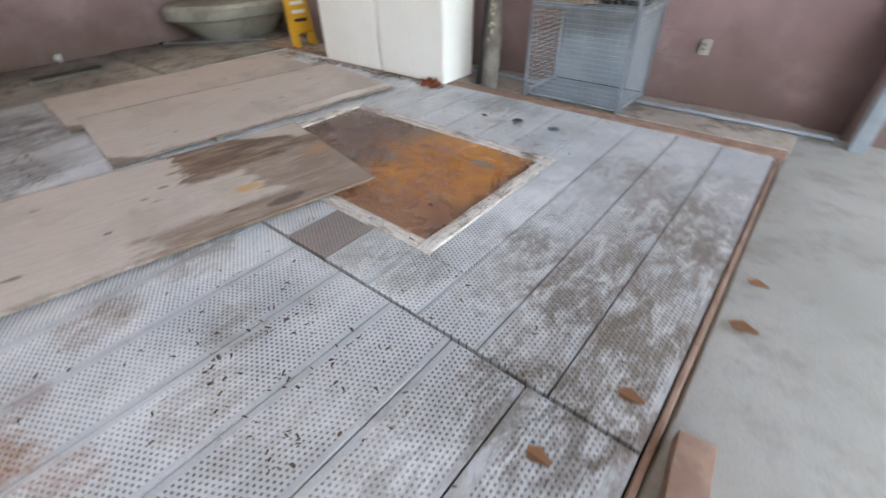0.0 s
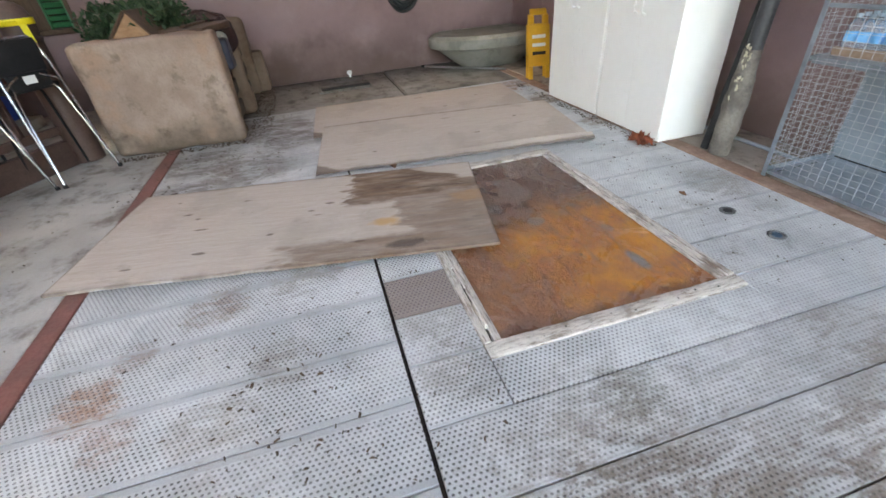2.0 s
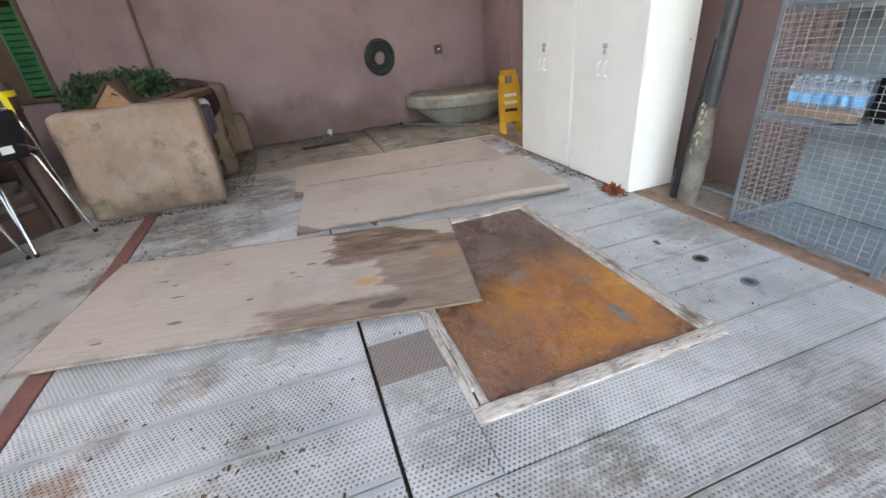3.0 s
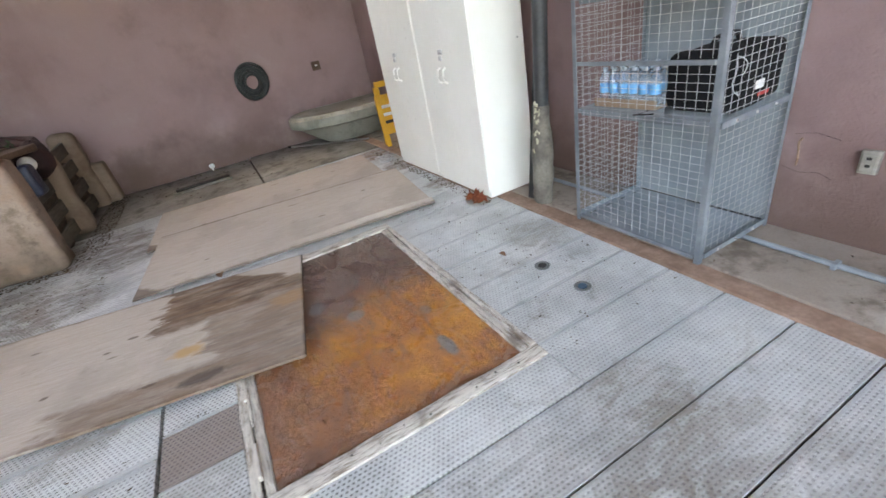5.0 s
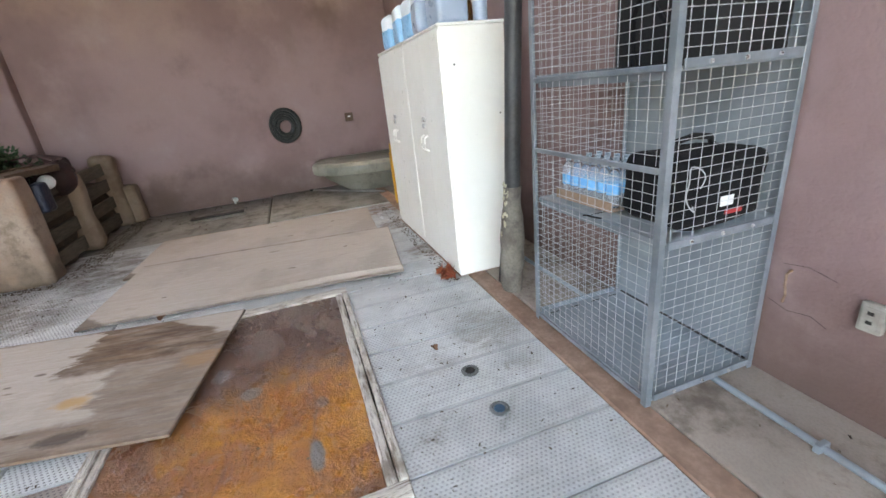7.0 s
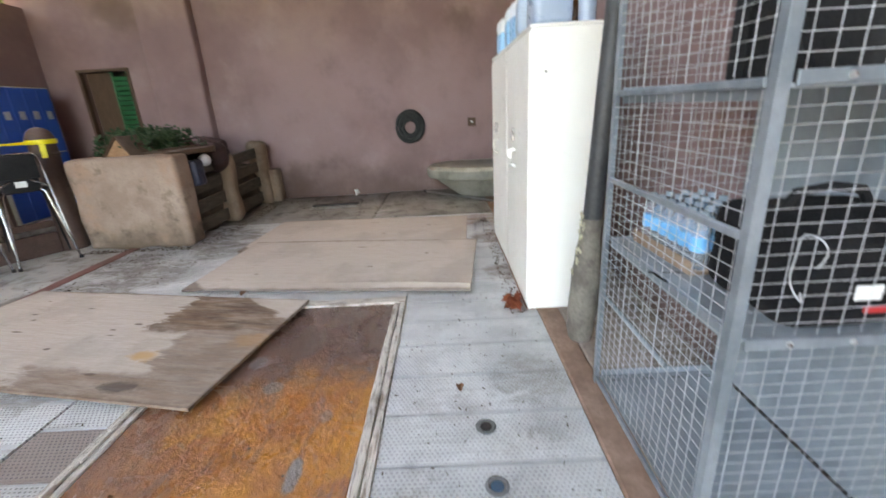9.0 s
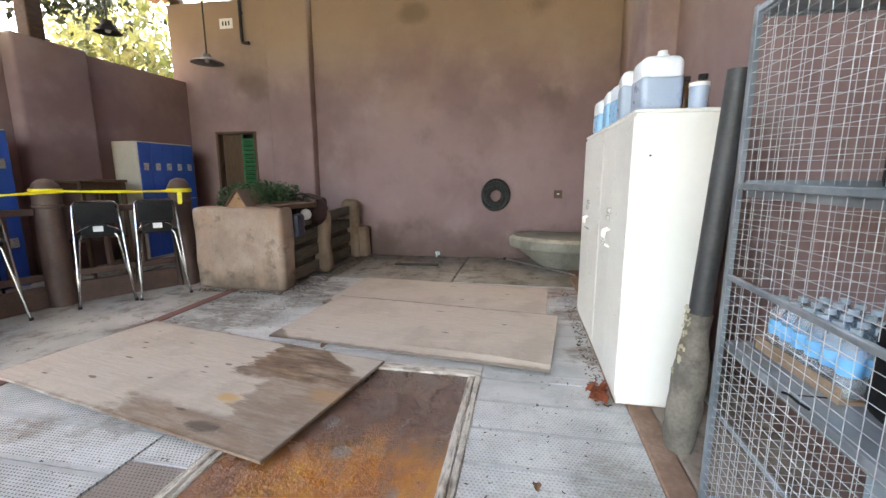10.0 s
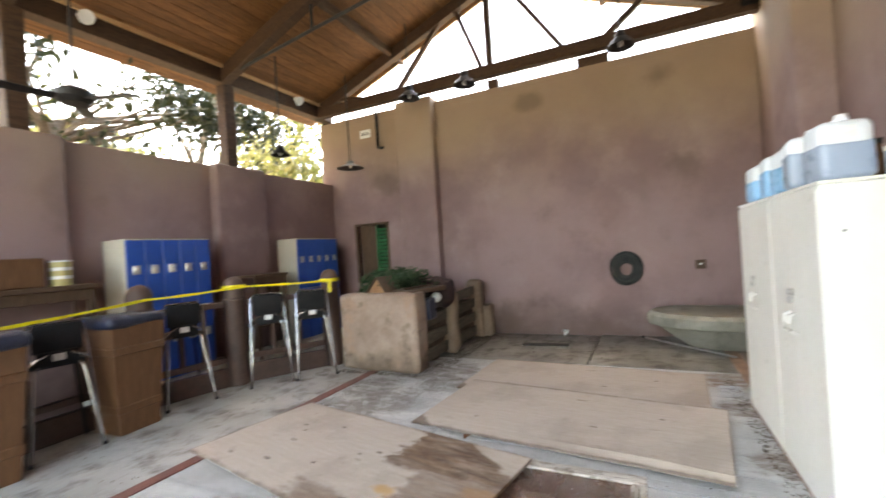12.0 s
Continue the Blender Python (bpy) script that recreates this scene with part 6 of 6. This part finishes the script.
locker_bank(-3.04, "bank of blue steel lockers with beige sides")
locker_bank(-5.78, "bank of blue steel lockers beside the planter")
sh = thing("wall_bench", (-2.05, -3.0, 0.0), "dark wooden shelf bench against the low wall", "bench")
part("top", box((-0.70, -0.30, 1.40), (0.60, 0.22, 1.45), 0.006), M["doorwood"], sh)
for x in (-0.62, 0.52):
    for y in (-0.26, 0.16):
        part("leg", box((x - 0.03, y - 0.03, 0.0), (x + 0.03, y + 0.03, 1.399), 0.004), M["doorwood"], sh)
part("apron", box((-0.60, 0.17, 1.28), (0.50, 0.19, 1.398), 0.004), M["doorwood"], sh)
bx = thing("wooden_crate", (-2.05, -3.02, 1.45), "dark brown wooden crate on the bench", "crate")
part("crate", box((-0.25, -0.18, 0.0), (0.60, 0.16, 0.30), 0.01), M["bin"], bx)
yb = thing("yellow_tin", (-2.46, -2.94, 1.45), "pale yellow printed tin on the bench", "tin")
part("body", lathe([(0, 0), (0.095, 0), (0.095, 0.25), (0, 0.25)], 20), M["tin"], yb)
part("rim", lathe([(0, 0.251), (0.10, 0.251), (0.10, 0.268), (0, 0.27)], 20), M["label"], yb)
for z in (0.07, 0.16):
    part("mark", lathe([(0.0955, z), (0.0975, z), (0.0975, z + 0.035), (0.0955, z + 0.035)], 20), M["label"], yb)
tb = thing("side_table", (-5.05, -2.90, 0.0), "small dark wooden table with tied bundles beneath", "table")
part("top", box((-0.34, -0.26, 1.33), (0.34, 0.22, 1.37), 0.006), M["doorwood"], tb)
for x in (-0.29, 0.29):
    for y in (-0.22, 0.18):
        part("leg", box((x - 0.025, y - 0.025, 0.0), (x + 0.025, y + 0.025, 1.329), 0.004), M["doorwood"], tb)
part("shelf", box((-0.29, -0.24, 0.55), (0.29, 0.20, 0.58), 0.004), M["doorwood"], tb)
part("apron", box((-0.26, 0.17, 1.20), (0.26, 0.19, 1.328), 0.003), M["doorwood"], tb)

# ---- lamps, fan and speaker under the roof ----
def pendant(x, y, z, r, label, depth=0.16, finish="iron"):
    t = thing("pendant_lamp", (x, y, z), label, "pendant lamp", "dark metal pendant lamps")
    part("shade", lathe([(0.02, depth), (0.06, depth), (0.075, depth * 0.6), (r * 0.75, depth * 0.28), (r, 0.0), (r - 0.008, 0.0), (r * 0.73, depth * 0.22), (0.05, depth * 0.5), (0.02, depth * 0.5)], 26), M[finish], t)
    part("rod", rod((0, 0, depth), (0, 0, roof_z(y) - z), 0.012, 8), M["iron"], t)
    part("bulb", lathe([(0, -0.005), (0.03, 0.01), (0.035, 0.04), (0.02, 0.075), (0, 0.078)], 12), M["label"], t)
    return t


pendant(-6.95, -2.46, 3.30, 0.26, "grey metal domed pendant lamp on a long rod", 0.14, "shade")
pendant(-5.45, -2.75, 3.34, 0.17, "dark domed pendant lamp near the low wall")
for y in (-0.98, 0.10, 2.55):
    pendant(-6.85, y, 4.34, 0.20, "dark round pendant lamp before the gable truss", 0.22)
fan = thing("ceiling_fan", (-2.48, -2.50, 3.31), "dark ceiling fan at rest on a rod", "fan")
part("motor", lathe([(0, 0), (0.12, 0.0), (0.17, 0.05), (0.17, 0.11), (0.10, 0.16), (0, 0.16)], 22), M["iron"], fan)
part("rod", rod((0, 0, 0.16), (0, 0, roof_z(-2.5) - 3.31), 0.014, 8), M["iron"], fan)
for k in range(3):
    part("blade", box((0.15, -0.07, 0.04), (0.62, 0.07, 0.05), 0.004, pose(0, 0, 0, 0, 0, 115 + 120 * k) @ pose(0, 0, 0, 10, 0, 0)), M["iron"], fan)
for x in (-6.42, -2.95):
    fl = thing("flood_lamp", (x, YL + 0.08, 4.70), "small white flood lamp on the eave beam", "flood lamp", "flood lamps along the eave")
    part("bracket", box((-0.02, -0.079, -0.01), (0.02, 0.0, 0.02), 0.004), M["iron"], fl)
    part("housing", lathe([(0, 0.0), (0.035, 0.0), (0.05, 0.04), (0.085, 0.11), (0.09, 0.13), (0.078, 0.128), (0, 0.09)], 20, pose(0, 0.01, 0.0, -125, 0, 0)), M["label"], fl)
spk = thing("loudspeaker", (-7.1, 4.16, 4.60), "small black loudspeaker at the wall top", "loudspeaker")
part("case", box((-0.10, -0.09, 0.0), (0.10, 0.11, 0.30), 0.02, segs=2), M["black"], spk)
part("grille", box((0.101, -0.07, 0.03), (0.106, 0.09, 0.27), 0.002), M["fabric"], spk)


# ---- trees outside ----
def tree(x, y, h, spread, leaf, count, seed, size=0.16):
    r = random.Random(seed)
    t = thing("broadleaf_tree", (x, y, -0.46), "broadleaf tree with an open crown beyond the low wall", "tree", "trees beyond the wall")
    wood = bmesh.new()
    tip = Vector((r.uniform(-0.4, 0.4), r.uniform(-0.4, 0.4), h * 0.55))
    add_rod(wood, (0, 0, 0), tip, 0.16, 9, 0.09)
    ends = []
    for i in range(9):
        a = r.uniform(0, 6.3)
        s = Vector((0, 0, 0)).lerp(tip, r.uniform(0.55, 1.0))
        e = s + Vector((math.cos(a) * spread * r.uniform(0.4, 0.95), math.sin(a) * spread * r.uniform(0.4, 0.95), h * r.uniform(0.05, 0.42)))
        add_rod(wood, s, e, 0.06, 7, 0.018)
        ends.append(e)
        for _ in range(2):
            e2 = e + Vector((r.uniform(-1, 1), r.uniform(-1, 1), r.uniform(-0.6, 0.7))) * spread * 0.35
            add_rod(wood, s.lerp(e, r.uniform(0.5, 1.0)), e2, 0.022, 5, 0.006)
            ends.append(e2)
    part("trunk", wood, M["bark"], t)
    verts, faces = [], []
    for k in range(count):
        c = ends[k % len(ends)]
        d = Vector((r.gauss(0, 0.45), r.gauss(0, 0.45), r.gauss(0, 0.34))) * spread * 0.42
        q = Euler((r.uniform(-1.3, 1.3), r.uniform(-1.3, 1.3), r.uniform(0, 6.3))).to_matrix()
        s = size * r.uniform(0.6, 1.4)
        n = len(verts)
        verts += [c + d + q @ Vector(p) * s for p in ((-0.5, 0, 0), (0, -0.25, 0.08), (0.5, 0, 0), (0, 0.25, 0.08))]
        faces += [(n, n + 1, n + 2), (n, n + 2, n + 3)]
    crown = from_arrays("crown", verts, faces, leaf)
    crown.parent = t
    return t


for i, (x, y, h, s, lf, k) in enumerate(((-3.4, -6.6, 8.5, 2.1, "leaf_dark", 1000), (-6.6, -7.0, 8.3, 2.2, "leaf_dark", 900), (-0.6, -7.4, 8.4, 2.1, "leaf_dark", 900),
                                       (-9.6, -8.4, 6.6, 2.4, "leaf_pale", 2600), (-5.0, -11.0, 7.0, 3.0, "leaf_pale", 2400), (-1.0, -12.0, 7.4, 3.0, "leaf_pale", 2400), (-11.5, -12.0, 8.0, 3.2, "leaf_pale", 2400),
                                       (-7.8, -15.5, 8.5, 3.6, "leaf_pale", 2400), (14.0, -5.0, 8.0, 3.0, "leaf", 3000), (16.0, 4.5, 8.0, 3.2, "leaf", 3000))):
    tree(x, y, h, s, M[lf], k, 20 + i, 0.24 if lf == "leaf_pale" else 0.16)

arch = thing("overhanging_tree", (-3.9, -6.3, -0.46), "tree with leafy branches coloured as in shade, hanging by the eave", "tree", "trees beyond the wall")
r4 = random.Random(77)
limbs, vs4, fs4 = bmesh.new(), [], []
add_rod(limbs, (0, 0, 0), (0.1, 0.2, 4.6), 0.17, 9, 0.12)
for i in range(13):
    e = Vector((r4.uniform(-3.4, 3.0), r4.uniform(1.0, 2.1), r4.uniform(4.85, 5.75)))
    add_rod(limbs, (0.1, 0.2, r4.uniform(3.9, 4.6)), e, 0.05, 6, 0.012)
    for k in range(300):
        c = e + Vector((r4.gauss(0, 0.34), r4.gauss(0, 0.3), -abs(r4.gauss(0, 0.30))))
        q = Euler((r4.uniform(-1.3, 1.3), r4.uniform(-1.3, 1.3), r4.uniform(0, 6.3))).to_matrix()
        n4, s4 = len(vs4), r4.uniform(0.09, 0.20)
        vs4 += [c + q @ Vector(p) * s4 for p in ((-0.5, 0, 0), (0, -0.25, 0.08), (0.5, 0, 0), (0, 0.25, 0.08))]
        fs4 += [(n4, n4 + 1, n4 + 2), (n4, n4 + 2, n4 + 3)]
part("trunk", limbs, M["bark"], arch)
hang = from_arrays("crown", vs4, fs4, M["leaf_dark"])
hang.parent = arch

# ---- small litter ----
rl = thing("dry_leaf_cluster", (-2.95, 3.395, 0.0), "crumpled cluster of dry red-brown leaves on the floor", "dry leaves")
bm = bmesh.new()
leaf_cloud(bm, (0, 0, 0.03), (0.11, 0.07, 0.035), 60, 0.09, random.Random(8))
part("leaves", bm, M["dry"], rl)
for x, y, s in ((-0.09, 1.10, 0.085), (-0.23, 0.73, 0.08), (0.14, 1.67, 0.10), (0.14, 1.99, 0.08), (-2.0, 2.98, 0.06), (-1.42, 1.62, 0.03), (-3.28, 1.30, 0.09)):
    l = thing("fallen_leaf", (x, y, 0.012 if x > -1.2 else 0.016), "single dry brown leaf lying flat", "leaf", "fallen leaves")
    if x < -3:
        l.location.z = 0.042
    bm = bmesh.new()
    pts = [(math.cos(a) * s * 0.5 * (1 + 0.2 * math.sin(5 * a)), math.sin(a) * s * 0.32 * (1 + 0.25 * math.cos(3 * a)), 0.004 + 0.012 * abs(math.sin(a))) for a in [2 * math.pi * i / 14 for i in range(14)]]
    c = bm.verts.new((0, 0, 0.0))
    vs = [bm.verts.new(p) for p in pts]
    for i in range(14):
        bm.faces.new((c, vs[i], vs[(i + 1) % 14]))
    part("blade", bm, M["dry_brown"], l)

rng = random.Random(11)
verts, faces = [], []


def crumbs(n, xa, xb, ya, yb, smin, smax, z=0.002):
    for _ in range(n):
        p = Vector((rng.uniform(xa, xb), rng.uniform(ya, yb), z))
        q = Euler((rng.uniform(-0.4, 0.4), rng.uniform(-0.4, 0.4), rng.uniform(0, 6.3))).to_matrix()
        s = rng.uniform(smin, smax)
        k = len(verts)
        w = rng.uniform(0.25, 0.6)
        verts.extend(p + q @ Vector(c) * s for c in ((-0.5, -0.5 * w, 0), (0.5, -0.3 * w, 0), (0.4, 0.5 * w, 0), (-0.3, 0.4 * w, 0.05), (0, 0, 0.3)))
        faces.extend((k + a, k + b, k + c) for a, b, c in ((0, 1, 4), (1, 2, 4), (2, 3, 4), (3, 0, 4), (2, 1, 0), (3, 2, 0)))


crumbs(150, -1.9, 0.0, -0.5, 1.3, 0.008, 0.026)
crumbs(60, -1.5, -0.8, 0.2, 0.75, 0.010, 0.032)
crumbs(170, -3.2, -1.1, 2.65, 3.5, 0.006, 0.020)
crumbs(500, -5.5, -2.8, 3.36, 3.468, 0.008, 0.028)
crumbs(160, -5.7, -3.2, -0.6, 0.6, 0.008, 0.026)
crumbs(800, -7.3, -4.9, 0.02, 0.26, 0.008, 0.03)
crumbs(90, -7.3, -5.8, 0.3, 3.4, 0.010, 0.04, 0.014)
crumbs(120, -5.2, -1.0, -1.9, -0.8, 0.006, 0.02)
crumbs(420, -4.83, -4.70, -1.2, 0.08, 0.008, 0.03)
crumbs(90, -4.75, -3.6, -0.9, 0.4, 0.008, 0.03)
crumbs(60, -2.5, -0.1, 3.72, 4.28, 0.006, 0.02, 0.012)
tagged(from_arrays("floor_litter", verts, faces, M["litter"]), "scattered leaf crumbs and grit on the floor", "litter", "", "stuff")
wire_tangle = thing("wire_tangle", (-5.0, 3.36, 0.01), "tangle of thin pale wire on the floor", "wire")
part("wire", tube([(0.16 * math.sin(2.3 * a) * (1 - 0.02 * a), 0.10 * math.cos(3.1 * a), 0.015 + 0.012 * math.sin(5 * a)) for a in [i * 0.22 for i in range(60)]], 0.004, 5), M["wire"], wire_tangle)

# ---- floor planks ----
floor = tagged(new("floor"), "worn grey punched-metal plank floor", "floor", "", "structure")
made = {}


def plank(xa, xb, ya, yb, material="tread"):
    w, l = round(xb - xa, 3), round(yb - ya, 3)
    key = (w, l, material)
    if key not in made:
        bm = box((-w / 2, -l / 2, -0.035), (w / 2, l / 2, 0.0), 0.0015)
        bmesh.ops.recalc_face_normals(bm, faces=bm.faces[:])
        me = bpy.data.meshes.new("plank")
        bm.to_mesh(me)
        bm.free()
        me.materials.append(M[material])
        made[key] = me
    ob = new("plank", made[key])
    ob.parent = floor
    ob.matrix_basis = pose((xa + xb) / 2, (ya + yb) / 2, rng.uniform(-0.003, 0.0), rng.uniform(-0.08, 0.08), rng.uniform(-0.15, 0.15), 0)


STEP, SEAM, LSTEP = 0.305, 0.945, 0.335
rows = [(-0.312, 0.006)] + [(-0.312 - STEP * (i + 1), -0.312 - STEP * i) for i in range(17)] + [(-5.716, -0.312 - STEP * 17)]
G = 0.0042
for i, (xa, xb) in enumerate(rows):
    xa, xb = xa + G, xb - G
    hatch_row = xb > HX0 - 0.10 and xa < HX1 + 0.08
    if not hatch_row:
        plank(xa, xb, SEAM + 0.008, 3.55)
        continue
    for ya, yb, m in ((SEAM + 0.008, HY0 - 0.092, "brownplate" if i == 5 else "tread"), (HY1 + 0.092, 3.55, "tread")):
        if xa < HX0 - 0.10:
            plank(xa, HX0 - 0.102, ya, yb, m)
            plank(HX0 - 0.098, xb, ya, yb, m)
        else:
            plank(xa, xb, ya, yb, m)
    if xa < HX0 - 0.10 - 0.01:
        plank(xa, HX0 - 0.104, HY0 - 0.088, HY1 + 0.088)
    if xb > HX1 + 0.09:
        plank(HX1 + 0.088, xb, HY0 - 0.088, HY1 + 0.088)
left_rows = [(-0.39, 0.006)] + [(-0.39 - LSTEP * (i + 1), -0.39 - LSTEP * i) for i in range(15)] + [(-5.716, -0.39 - LSTEP * 15)]
for xa, xb in left_rows:
    plank(xa + G, xb - G, -0.63, SEAM - 0.010)
